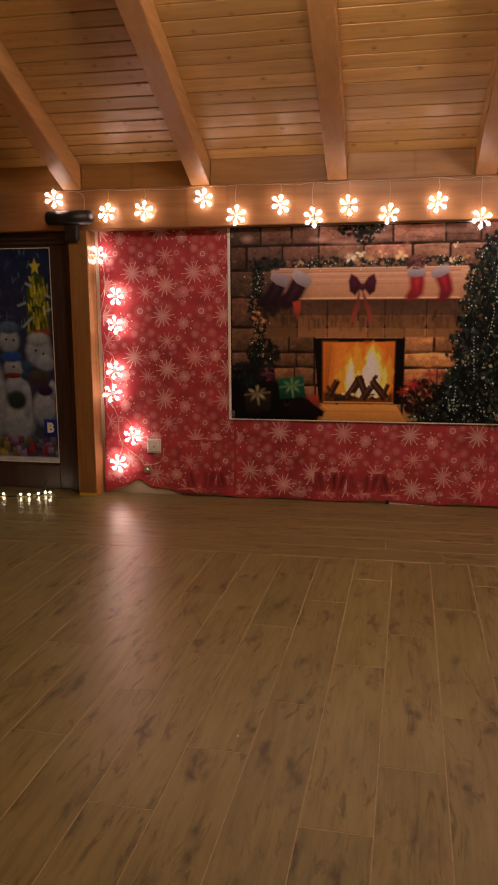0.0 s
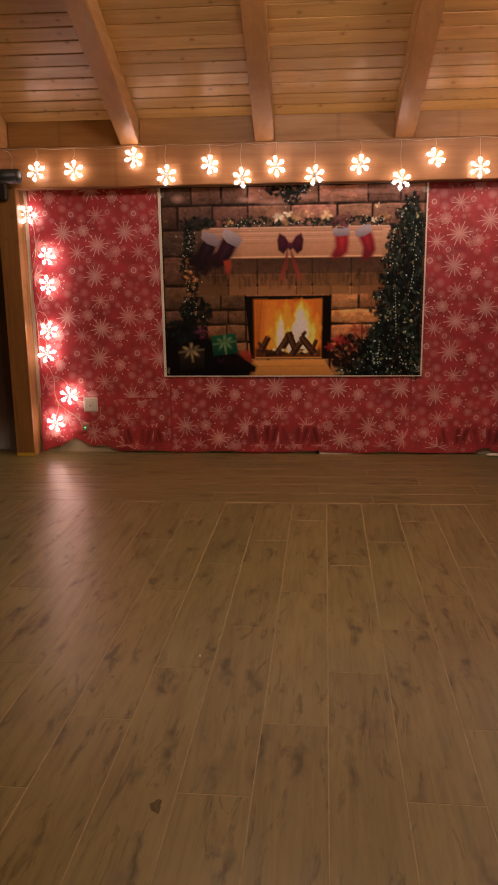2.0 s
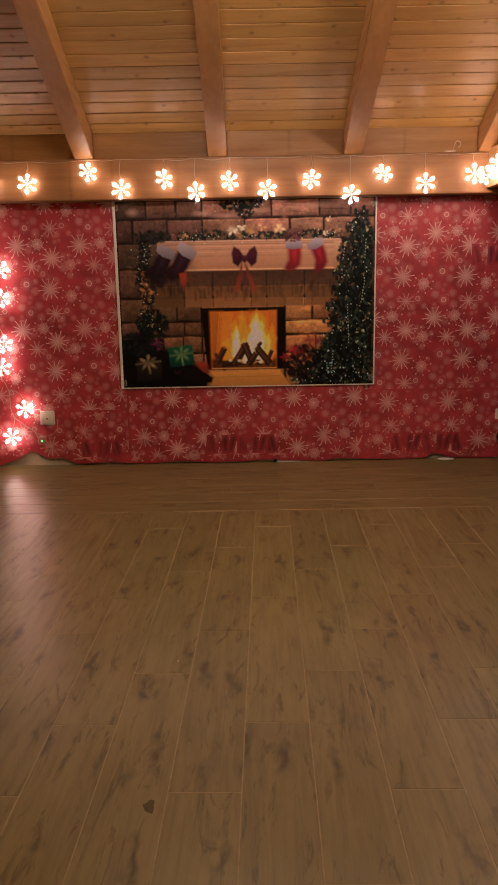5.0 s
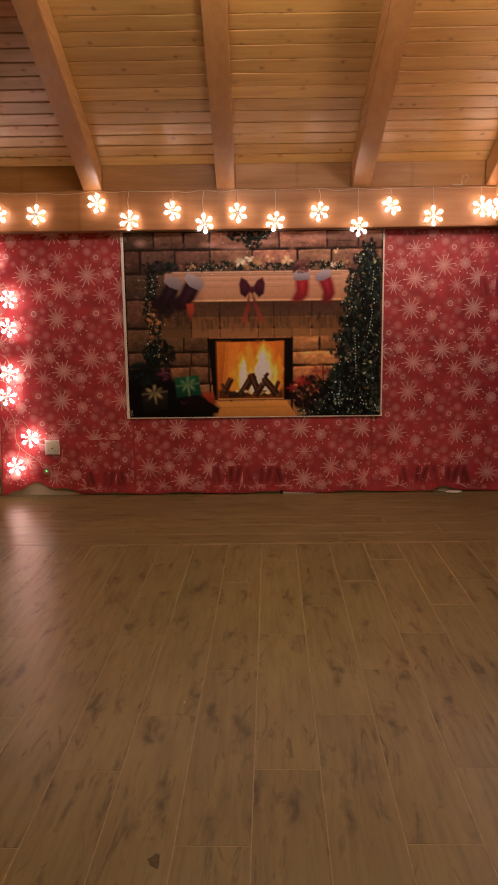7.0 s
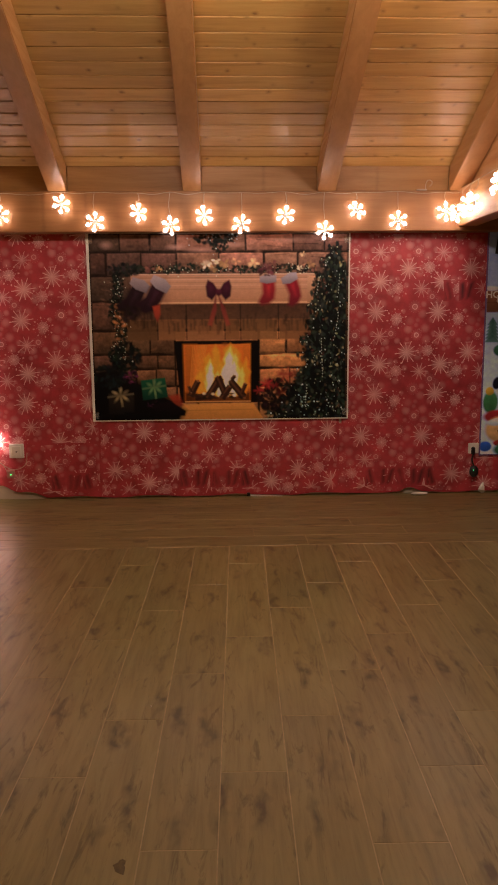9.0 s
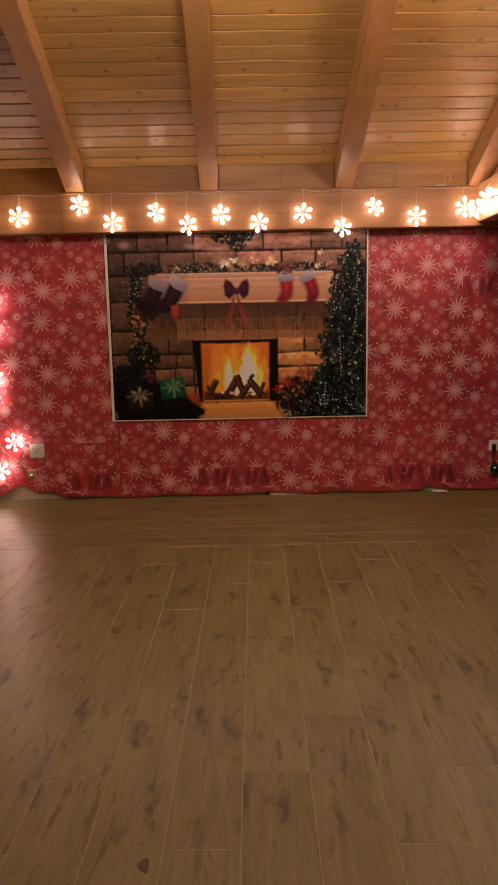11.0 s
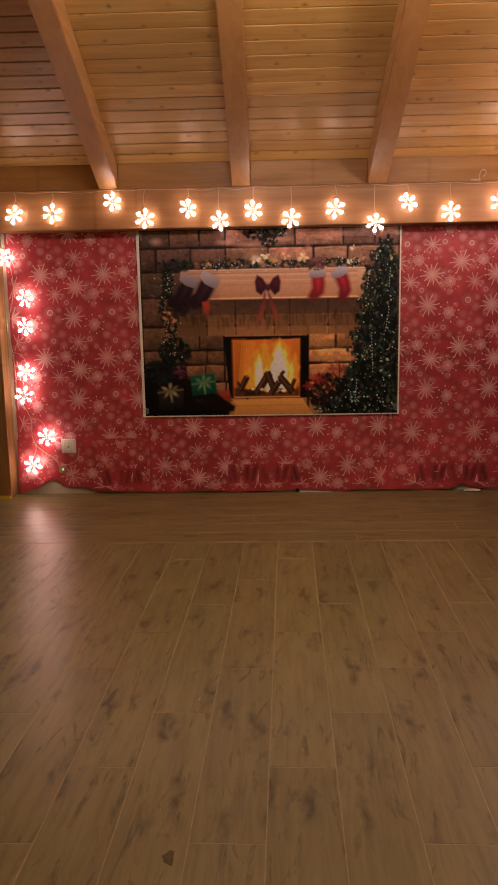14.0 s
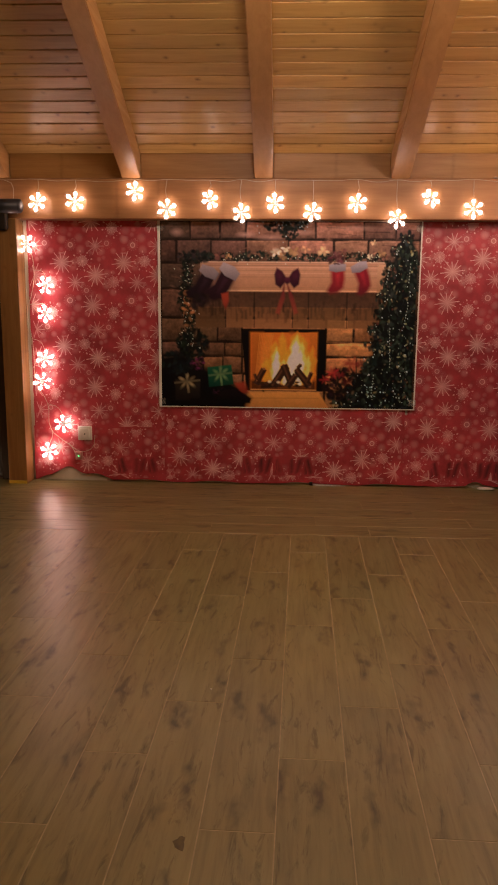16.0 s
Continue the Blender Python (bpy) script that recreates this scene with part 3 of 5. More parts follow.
    def vary(self, col, amount):
        k = 1 + self.rnd.uniform(-amount, amount)
        return tuple(min(255, max(0, c * k + self.rnd.uniform(-amount, amount) * 14)) for c in col)

    def mottle(self, cell, amount, octaves=3):
        n = self.grain(cell, cell, octaves)[..., None]
        self.rgb *= 1 + amount * (n - 0.5) * 2

    def sheet(self, name, mat, parent, place, depth, light, label=""):
        """The printed sheet in the wall's plane; light: what the colours are divided by to give the ink's own."""
        col = np.clip(1.12 * (self.rgb / np.array(light)) ** 1.13, 0.003, 0.88)
        gx, gy = np.meshgrid(self.xs, self.ys)
        px, pz = place(gx, gy)
        co = np.stack([px, np.full_like(px, depth), pz], -1).reshape(-1, 3)
        i = np.arange(self.nx * self.ny).reshape(self.ny, self.nx)
        quads = np.stack([i[:-1, :-1], i[1:, :-1], i[1:, 1:], i[:-1, 1:]], -1).reshape(-1, 4)
        me = bpy.data.meshes.new(name)
        me.vertices.add(len(co))
        me.vertices.foreach_set("co", co.ravel())
        me.loops.add(quads.size)
        me.loops.foreach_set("vertex_index", quads.ravel().astype(np.int32))
        me.polygons.add(len(quads))
        me.polygons.foreach_set("loop_start", np.arange(0, quads.size, 4, dtype=np.int32))
        me.update(calc_edges=True)
        at = me.attributes.new("print", "FLOAT_COLOR", "POINT")
        at.data.foreach_set("color", np.concatenate([col.reshape(-1, 3), np.ones((len(co), 1))], 1).ravel())
        me.materials.append(mat)
        ob = new(name, me)
        ob.parent = parent
        if label:
            ob["label"] = label
        return ob


LAMP_WHITE = (0.64, 0.45, 0.33)     # what the lamps make of white paper on the wall


def backdrop():
    """The fireplace backdrop, 2.1 by 1.5 m, drawn on a grid 981 wide and 686 high."""
    X0, X1, Z0, Z1 = -1.052, 1.050, 0.648, 2.150

    def place(x, y):
        x = np.interp(x, (0, 192, 316, 478, 624, 728, 850, 981), (0, 196, 310, 485, 640, 754, 872, 981))
        return X0 + 0.022 + (X1 - X0 - 0.034) * x / 981.0, Z1 - 0.010 - (Z1 - Z0 - 0.020) * y / 686.0

    sheet = thing("fireplace_poster", boxed(X0, X1, -0.036, -0.032, Z0, Z1, bevel=0.001), M_PLASTIC, "white-edged vinyl poster of a stone fireplace taped to the wall", "poster")
    c = Canvas(981, 686, 0.5, 11)
    rnd = c.rnd
    c.rect(-9, -9, 999, 699, (34, 20, 13))

    def tone(x, y):
        """Stone lit by the fire: dark at the far edge, amber beside the opening."""
        w = 0.16 + 0.84 * math.exp(-((x - 640) / 360) ** 2)
        if y > 380:
            w *= 1.05
        return tuple(a + (b - a) * w for a, b in zip((66, 43, 30), (168, 104, 60) if y > 250 else (146, 94, 68)))

    # courses of stone
    for y0, y1, joints in ((0, 66, (0, 112, 226, 330, 470, 575, 742, 868, 990)), (66, 150, (0, 60, 190, 330, 480, 640, 760, 900, 990)),
                           (150, 246, (0, 96, 205, 990)), (246, 352, (0, 82, 990)), (352, 440, (0, 104, 218, 320, 620, 716, 820, 990)),
                           (440, 494, (0, 92, 150, 246, 320, 620, 800, 990)), (494, 560, (0, 80, 160, 240, 320, 620, 730, 990)),
                           (560, 620, (0, 130, 262, 322, 620, 770, 990)), (620, 690, (0, 110, 250, 400, 620, 990))):
        for a, b in zip(joints, joints[1:]):
            col = c.vary(tone((a + b) / 2, (y0 + y1) / 2), 0.14)
            j = lambda k: rnd.uniform(-k, k)
            pts = [(a + 4 + j(2), y0 + 4 + j(3)), ((a + b) / 2, y0 + 3 + j(4)), (b - 3 + j(2), y0 + 4 + j(3)), (b - 3 + j(2), y1 - 3 + j(3)), ((2 * a + b) / 3, y1 - 3 + j(4)), (a + 4 + j(2), y1 - 4 + j(3))]
            c.poly(pts, tuple(v * 1.10 for v in col), tuple(v * 0.74 for v in col), 5)
            c.line([(a + 8, y0 + 6), (b - 8, y0 + 6 + j(2))], 3, tuple(min(255, v * 1.3) for v in col), 4, 0.6)
            c.line([(a + 6, y1 - 5), (b - 6, y1 - 5 + j(2))], 4, (30, 18, 12), 5, 0.6)
    for k in range(260):
        x, y = rnd.uniform(0, 981), rnd.uniform(0, 640)
        f = rnd.choice((0.55, 0.7, 1.25, 1.4))
        c.blob(x, y, rnd.uniform(5, 26), rnd.uniform(3, 10), tuple(v * f for v in tone(x, y)), None, 0.9, rnd.uniform(0.2, 0.55), j(0.4))
    for k in range(26):
        x, y = rnd.uniform(540, 960), rnd.uniform(6, 90)
        c.line([(x, y), (x + rnd.uniform(30, 90), y + j(6))], 2.5, (58, 34, 24), 3, 0.5)
    c.mottle(46, 0.30, 4)
    c.mottle(9, 0.22, 2)
    # pale blurred glints on the upper stones
    for x, y, w, h in ((62, 40, 30, 18), (420, 58, 70, 14), (520, 40, 60, 12), (330, 48, 46, 12), (720, 20, 90, 16)):
        c.blob(x, y, w, h, (176, 122, 98), None, 1.0, 0.55)
    # lintel course in the shade of the mantel
    c.rect(120, 250, 815, 312, (44, 28, 20), (74, 48, 33), 8, 0.9)
    for a, b in zip((128, 250, 362, 498, 555, 690, 815), (250, 362, 498, 555, 690, 815, 830)):
        col = c.vary((128, 80, 46) if a > 200 else (96, 60, 36), 0.10)
        c.rect(a + 3, 312, b - 3, 386, tuple(v * 0.80 for v in col), col, 6, 0.9)
        c.line([(a, 252), (a + 1, 386)], 4, (36, 22, 15), 4, 0.8)
    for k in range(110):
        x = rnd.uniform(130, 815)
        y = rnd.uniform(300, 345)
        c.line([(x, y - rnd.uniform(6, 26)), (x + j(2), y + rnd.uniform(4, 26))], rnd.uniform(3, 9), (38, 24, 17), 7, rnd.uniform(0.2, 0.5))
    # mantel shelf with its mouldings
    c.rect(150, 146, 822, 254, (176, 121, 88), (160, 104, 70), 4)
    c.rect(150, 144, 836, 152, (198, 148, 112), (150, 100, 70), 3)
    for y, col, w in ((158, (140, 92, 64), 3), (165, (190, 138, 104), 3), (176, (150, 100, 70), 2), (186, (186, 132, 98), 2), (200, (154, 102, 70), 3), (238, (150, 98, 64), 2), (249, (206, 150, 104), 4)):
        c.line([(152, y), (818, y)], w, col, 3, 0.8)
    c.rect(800, 152, 834, 250, (182, 128, 92), (150, 98, 64), 4)
    c.rect(150, 150, 300, 256, (96, 62, 46), None, 30, 0.35)

    green, deep, amber, cream, rust = (24, 30, 22), (12, 15, 12), (150, 104, 66), (206, 168, 128), (110, 66, 50)

    def tuft(x, y, rx, ry, n, inks, size):
        """A clump of needles and leaves with an uneven outline."""
        for k in range(n):
            a, q = rnd.uniform(0, 6.283), math.sqrt(rnd.random())
            c.blob(x + rx * q * math.cos(a), y + ry * q * math.sin(a), rnd.uniform(0.5, 1.2) * size, rnd.uniform(0.35, 0.8) * size, c.vary(rnd.choice(inks), 0.25), None, 0.7, rnd.uniform(0.7, 1), rnd.uniform(0, 3.1))

    def glints(n, where, size=2.4, inks=((206, 190, 150), (160, 140, 104), (120, 110, 84))):
        for k in range(n):
            x, y = where()
            q = rnd.uniform(0.7, 1.4) * size
            c.blob(x, y, q, q, rnd.choice(inks), None, 0.9, rnd.uniform(0.6, 1))

    # wreath over the mantel
    tuft(470, 12, 76, 26, 90, (deep, green, deep, (34, 40, 34)), 12)
    tuft(478, 44, 34, 24, 40, (deep, green), 10)
    glints(26, lambda: (rnd.gauss(470, 36), abs(rnd.gauss(4, 22))), 2.6, ((190, 190, 170), (130, 130, 116)))
    # garland along the mantel, with pale flowers
    for k in range(16):
        x = 170 + k * 42
        tuft(x, 126 + j(5), 30, 13, 20, (deep, green, green, (46, 44, 30)), 10)
    for x, y, s, col in ((226, 126, 24, rust), (262, 128, 16, amber), (436, 112, 22, cream), (462, 124, 20, amber), (500, 106, 24, amber), (542, 98, 20, (178, 122, 84)), (604, 106, 24, (190, 144, 98)),
                         (470, 96, 18, cream), (655, 122, 26, (120, 70, 58)), (672, 108, 18, rust), (782, 74, 14, (196, 146, 100)), (812, 112, 20, amber), (770, 124, 14, cream), (826, 128, 16, rust)):
        for k in range(9):
            a = rnd.uniform(0, 6.28)
            c.blob(x + s * 0.55 * math.cos(a), y + s * 0.4 * math.sin(a), s * 0.5, s * 0.3, c.vary(col, 0.22), None, 0.8, 0.85, a)
    glints(80, lambda: (rnd.uniform(240, 840), 128 + rnd.gauss(0, 12)))
    # garland down the left side
    tuft(128, 128, 62, 22, 80, (deep, (38, 28, 22), green, (52, 38, 30)), 13)
    for k in range(15):
        tuft(96 + 8 * math.sin(k * 0.9) + j(4), 150 + k * 24, 20 + 0.6 * k, 18, 20, (deep, green, deep, (30, 30, 22)), 10)
    tuft(122, 450, 56, 54, 130, (deep, green, deep), 14)
    for x, y in ((94, 262), (104, 300), (86, 318), (112, 356), (96, 380), (120, 330)):
        c.blob(x, y, 13, 8, c.vary((150, 90, 52), 0.2), None, 0.8, 0.8, j(1))
    glints(70, lambda: (rnd.gauss(102, 18), rnd.uniform(150, 470)))
    # stockings
    def stocking(x, y, size, lean, red, shade, cuff, tail=1.0):
        ct, st = math.cos(radians(lean)), math.sin(radians(lean))
        put = lambda u, v: (x + size * (u * ct - v * st), y + size * (u * st + v * ct))
        c.poly([put(*q) for q in ((-0.36, 0.3), (-0.36, 0.95), (-0.50, 1.20), (-0.66, 1.45), (-0.45, 1.62), (-0.05, 1.58), (0.26, 1.30), (0.36, 0.8), (0.36, 0.3))], red, shade, 14, tail)
        c.poly([put(*q) for q in ((-0.10, 0.5), (-0.12, 1.2), (0.04, 1.25), (0.10, 0.5))], tuple(min(255, v * 1.35 + 6) for v in red), red, 10, 0.5)
        c.poly([put(*q) for q in ((-0.44, -0.02), (-0.47, 0.30), (-0.1, 0.42), (0.42, 0.36), (0.46, 0.0), (0.1, -0.12))], cuff, tuple(v * 0.72 for v in cuff), 5)

    stocking(190, 172, 82, 26, (40, 20, 22), (28, 15, 16), (140, 112, 102))
    stocking(274, 168, 90, 30, (50, 22, 26), (34, 16, 18), (156, 126, 116))
    c.poly([(232, 262), (262, 256), (264, 290), (252, 318), (240, 300)], (150, 56, 34), (120, 44, 28), 9)
    tuft(150, 290, 40, 30, 20, ((34, 20, 17),), 20)
    stocking(654, 154, 64, -4, (140, 34, 34), (104, 26, 28), (156, 128, 120))
    stocking(727, 152, 68, -22, (132, 30, 34), (92, 24, 28), (160, 132, 124))
    tuft(648, 136, 26, 16, 18, ((96, 46, 44), (70, 38, 34)), 11)
    # bow with its tails
    bow, dusk = (74, 24, 34), (46, 15, 22)
    for sx in (-1, 1):
        c.poly([(478, 208), (478 + sx * 18, 178), (478 + sx * 38, 166), (478 + sx * 46, 190), (478 + sx * 42, 226), (478 + sx * 24, 240)], bow, dusk, 7)
        c.blob(478 + sx * 28, 204, 13, 22, (92, 34, 44), dusk, 0.9, 0.6)
        c.poly([(472 + sx * 4, 220), (478 + sx * 22, 268), (478 + sx * 40, 330), (478 + sx * 26, 336), (478 + sx * 8, 276)], (88, 28, 32), (134, 58, 38), 8)
    c.blob(478, 212, 13, 16, (88, 30, 40), dusk, 0.5)
    # fire opening
    c.poly([(316, 390), (624, 390), (618, 622), (336, 622)], (14, 9, 7), None, 4)
    c.poly([(350, 404), (590, 402), (588, 618), (352, 618)], (196, 98, 34), (206, 104, 36), 4)
    c.poly([(350, 404), (396, 404), (380, 618), (352, 618)], (170, 88, 30), (150, 74, 26), 16)
    c.poly([(560, 404), (590, 402), (588, 618), (572, 618)], (182, 96, 34), (160, 80, 28), 12)
    for k in range(9):
        c.line([(384 + k * 6, 408), (366 + k * 3, 600)], 2, (232, 150, 66), 3, 0.35)
    c.rect(352, 584, 588, 620, (70, 34, 16), (46, 24, 13), 12, 0.85)

    def flame(x, tip, w, col, alpha, lean=0):
        n = 8
        pts = [(x + lean * (1 - k / n) - w * math.sin(math.pi * (k / n) ** 0.75 * 0.86) * (0.8 + 0.3 * math.cos(k * 1.9 + x)), tip + (598 - tip) * k / n) for k in range(n + 1)]
        pts += [(x + lean * (1 - k / n) + w * math.sin(math.pi * (k / n) ** 0.85 * 0.86) * (0.8 + 0.3 * math.sin(k * 2.3 + x)), tip + (598 - tip) * k / n) for k in range(n, 0, -1)]
        c.poly(pts, col, None, 10, alpha)

    for x, tip, w, lean in ((432, 436, 30, 8), (470, 404, 26, -6), (508, 398, 46, 10), (540, 420, 30, 0), (566, 452, 20, 8), (404, 500, 20, 4)):
        flame(x, tip, w, (238, 134, 42), 0.7, lean)
    for x, tip, w, lean in ((436, 458, 20, 8), (506, 412, 34, 12), (534, 440, 22, 2), (470, 506, 18, 0), (556, 492, 14, 4)):
        flame(x, tip, w * 0.85, (250, 178, 86), 0.8, lean)
    for x, tip, w, lean in ((440, 476, 13, 6), (502, 436, 24, 12), (528, 470, 15, 2), (476, 530, 12, 0)):
        flame(x, tip, w, (255, 226, 170), 0.9, lean)
    c.blob(498, 404, 18, 10, (150, 74, 30), None, 0.9, 0.7)
    for x0, y0, x1, y1, w in ((372, 598, 400, 540, 15), (388, 604, 450, 596, 17), (432, 606, 480, 528, 19), (470, 524, 500, 600, 17), (484, 608, 516, 560, 16), (514, 538, 566, 604, 18), (556, 592, 572, 552, 10), (520, 536, 534, 522, 10), (366, 560, 374, 584, 7)):
        c.line([(x0, y0), (x1, y1)], w * 1.5, (52, 28, 18), 5)
        c.line([(x0 - 3, y0 - 3), (x1 - 3, y1 - 3)], w * 0.35, (128, 72, 42), 7, 0.45)
        c.blob(x1, y1, w * 0.45, w * 0.45, (126, 76, 46), None, 0.7)
    for k in range(16):
        c.blob(rnd.uniform(372, 574), rnd.uniform(588, 608), rnd.uniform(8, 20), rnd.uniform(4, 8), c.vary((46, 26, 18), 0.3), None, 0.8, 0.8, j(0.4))
    for x, y in ((452, 590), (504, 548), (530, 596), (420, 588)):
        c.blob(x, y, 9, 7, (240, 190, 140), None, 0.9, 0.8)
    c.line([(352, 619), (590, 619)], 4, (196, 130, 70), 3, 0.9)
    # hearth
    c.poly([(342, 628), (600, 626), (640, 690), (330, 690)], (190, 122, 58), (164, 100, 46), 6)
    c.line([(350, 652), (600, 650)], 3, (150, 90, 40), 4, 0.6)
    # presents and greenery in the dark at the left
    c.poly([(-9, 500), (70, 486), (170, 540), (300, 606), (352, 652), (330, 699), (-9, 699)], (17, 12, 10), (10, 7, 6), 26)
    tuft(60, 520, 70, 40, 60, ((16, 17, 15), (24, 26, 22)), 16)
    tuft(140, 522, 30, 24, 40, ((92, 34, 50), (60, 26, 34), (30, 18, 18)), 9)
    c.poly([(176, 536), (276, 526), (286, 600), (182, 612)], (26, 72, 44), (14, 42, 28), 5)
    c.rect(52, 584, 148, 664, (42, 30, 22), (24, 17, 13), 6)
    for cx, cy, s, col in ((230, 562, 1.0, (146, 156, 92)), (98, 592, 1.0, (168, 132, 86))):
        dim = tuple(v * 0.6 for v in col)
        c.line([(cx - 4, cy - 30), (cx + 6, cy + 44)], 9, dim, 4, 0.8)
        c.line([(cx - 50, cy + 6), (cx + 50, cy - 6)], 8, dim, 4, 0.7)
        for dx, dy, rx, ry, a in ((-24, -10, 24, 9, 0.5), (22, -14, 24, 9, -0.6), (-20, 20, 26, 8, -0.9), (24, 16, 26, 9, 0.7), (2, -24, 9, 16, 0.1), (4, 28, 8, 20, -0.2)):
            c.blob(cx + dx * s * 0.8, cy + dy * s * 0.8, rx * 0.8, ry, c.vary(col, 0.25), dim, 0.9, 0.7, a)
    tuft(236, 630, 50, 14, 26, ((58, 26, 32), (22, 14, 13), (34, 30, 26)), 10)
    c.poly([(290, 596), (330, 590), (346, 632), (318, 640)], (150, 52, 30), (104, 34, 22), 12, 0.9)
    c.poly([(214, 630), (300, 616), (354, 654), (350, 672), (240, 664)], (26, 14, 13), (14, 8, 8), 6)
    c.rect(110, 656, 300, 690, (12, 9, 8), None, 8)
    # poinsettias at the right of the hearth
    tuft(690, 600, 76, 66, 200, ((30, 17, 15), (20, 13, 12), (44, 22, 20), (14, 12, 10)), 15)
    for x, y, s, k0 in ((716, 516, 44, 0.75), (752, 520, 30, 0.6), (650, 552, 34, 1.0), (620, 578, 26, 0.95), (676, 560, 22, 0.7), (700, 584, 26, 0.5)):
        for k in range(8):
            a = 0.785 * k + rnd.uniform(0, 0.6)
            c.blob(x + s * 0.45 * math.cos(a), y + s * 0.32 * math.sin(a), s * 0.5, s * 0.2, c.vary(tuple(v * k0 for v in (150, 42, 36)), 0.2), None, 0.9, 0.7, a)
    # the lit tree
    def edge(y):
        return 912 - 118 * min(1, max(0, y / 330)) ** 0.8 - 36 * max(0, (y - 330) / 180) - 70 * max(0, (y - 520) / 150) + 13 * math.sin(y * 0.11) + 9 * math.sin(y * 0.043)

    def in_tree():
        while True:
            y = rnd.uniform(34, 684)
            if rnd.random() < (981 - edge(y)) / 330:
                return rnd.uniform(edge(y), 968 if y > 90 else 950), y

    c.poly([(930, 40)] + [(edge(y) + 14, y) for y in range(60, 700, 30)] + [(978, 690), (976, 120)], (18, 20, 15), (10, 10, 9), 16)
    tuft(838, 168, 20, 34, 26, (green, deep), 11)
    for k in range(950):
        x, y = in_tree()
        c.blob(x, y, rnd.uniform(6, 17), rnd.uniform(4, 10), c.vary(rnd.choice(((22, 26, 20), (13, 15, 13), (34, 38, 28), (10, 10, 9), (50, 50, 36))), 0.3), None, 0.6, 0.85, rnd.uniform(0, 3.1))
    for k in range(90):
        x, y = in_tree()
        c.blob(x, y, rnd.uniform(4, 11), rnd.uniform(3, 7), c.vary(rnd.choice(((128, 98, 60), (96, 66, 40), (150, 130, 86), (84, 40, 30))), 0.25), None, 0.8, 0.75, rnd.uniform(0, 3.1))
    for x0, y0, n, dx in ((858, 396, 12, 0.6), (940, 150, 7, -0.8), (936, 300, 8, -2.2), (800, 560, 8, -1.0), (846, 160, 6, -1.6)):
        for k in range(n):
            c.blob(x0 + dx * k, y0 + 11 * k, 2.6, 4.0, (170, 160, 130), None, 0.8, 0.8)
    glints(170, in_tree, 2.8, ((210, 200, 165), (170, 152, 110), (120, 112, 88), (226, 220, 196)))
    glints(16, lambda: (rnd.gauss(790, 24), rnd.uniform(590, 676)), 3.2, ((200, 205, 180), (150, 158, 130)))
    c.rect(972, -9, 999, 699, (20, 14, 12), None, 4, 0.6)
    c.sheet("printed_picture", M_PRINT, sheet, place, -0.0366, LAMP_WHITE, "print of a stone fireplace with stockings, garland and tree")
    # strips of clear tape on the corners
    for x, z in ((X0 + 0.02, Z1 - 0.06), (X1 - 0.02, Z0 + 0.06), (X1 - 0.02, Z1 - 0.06), (X0 + 0.02, Z0 + 0.05)):
        part("tape", boxed(x - 0.03, x + 0.03, -0.0380, -0.0376, z - 0.025, z + 0.025), M_TAPE, sheet, "clear tape")


def tape():
    m, nt, b = base("clear tape", (0.9, 0.88, 0.8), 0.25)
    b.inputs["Alpha"].default_value = 0.12
    return m


M_TAPE = tape()
wall_paper()
backdrop()


# ---- snowflake lights ----
def make_flake():
    """One light of the string: a clear six-armed snowflake with twelve small bulbs."""
    ob = empty("snowflake_light", (0, 0, 0), "lit warm white plastic snowflake hanging from a string", "string light", "snowflake string lights")
    bm = bmesh.new()
    for k in range(6):
        a = math.pi * k / 3
        c, s = math.cos(a), math.sin(a)
        rod(bm, (0, 0, 0), (0.088 * c, 0, 0.086 * s), 0.0019, 6)
        for q, l in ((0.045, 0.026), (0.070, 0.022)):
            for d in (-0.9, 0.9):
                rod(bm, (q * c, 0, q * s), (q * c + l * math.cos(a + d), 0, q * s + l * math.sin(a + d)), 0.0014, 5)
    b2 = bmesh.new()
    bmesh.ops.create_cone(b2, cap_ends=True, segments=6, radius1=0.018, radius2=0.018, depth=0.008)
    join(bm, b2, Matrix.Rotation(math.pi / 2, 4, "X"))
    part("snowflake_body", bm, M_FLAKE, ob)
    big = finish(ball(bmesh.new(), (0, 0, 0), 0.0150, 2), "bulb", M_BULB, True)
    small = finish(ball(bmesh.new(), (0, 0, 0), 0.0085, 1), "bulb", M_BULB, True)
    for k in range(6):
        a = math.pi * k / 3
        for r, me in ((0.058, big), (0.032, small)):
            b = new("bulb", me)
            b.parent = ob
            b.location = (r * math.cos(a), -0.010, r * math.sin(a))
    return ob


BEAM_FLAKES = [(-2.40, 2.372), (-1.962, 2.258), (-1.668, 2.268), (-1.201, 2.342), (-0.949, 2.213), (-0.619, 2.280), (-0.373, 2.184), (-0.109, 2.261),
               (0.178, 2.190), (0.518, 2.257), (0.820, 2.143), (1.066, 2.292), (1.394, 2.217), (1.766, 2.283)]
WALL_FLAKES = [(-2.105, 1.952), (-1.960, 1.630), (-1.973, 1.405), (-1.991, 1.039), (-2.023, 0.848), (-1.858, 0.498), (-1.985, 0.265)]
SIDE_FLAKES = [(-0.27, 2.255), (-0.46, 2.305), (-0.62, 2.292), (-1.04, 2.345), (-1.30, 2.255)]


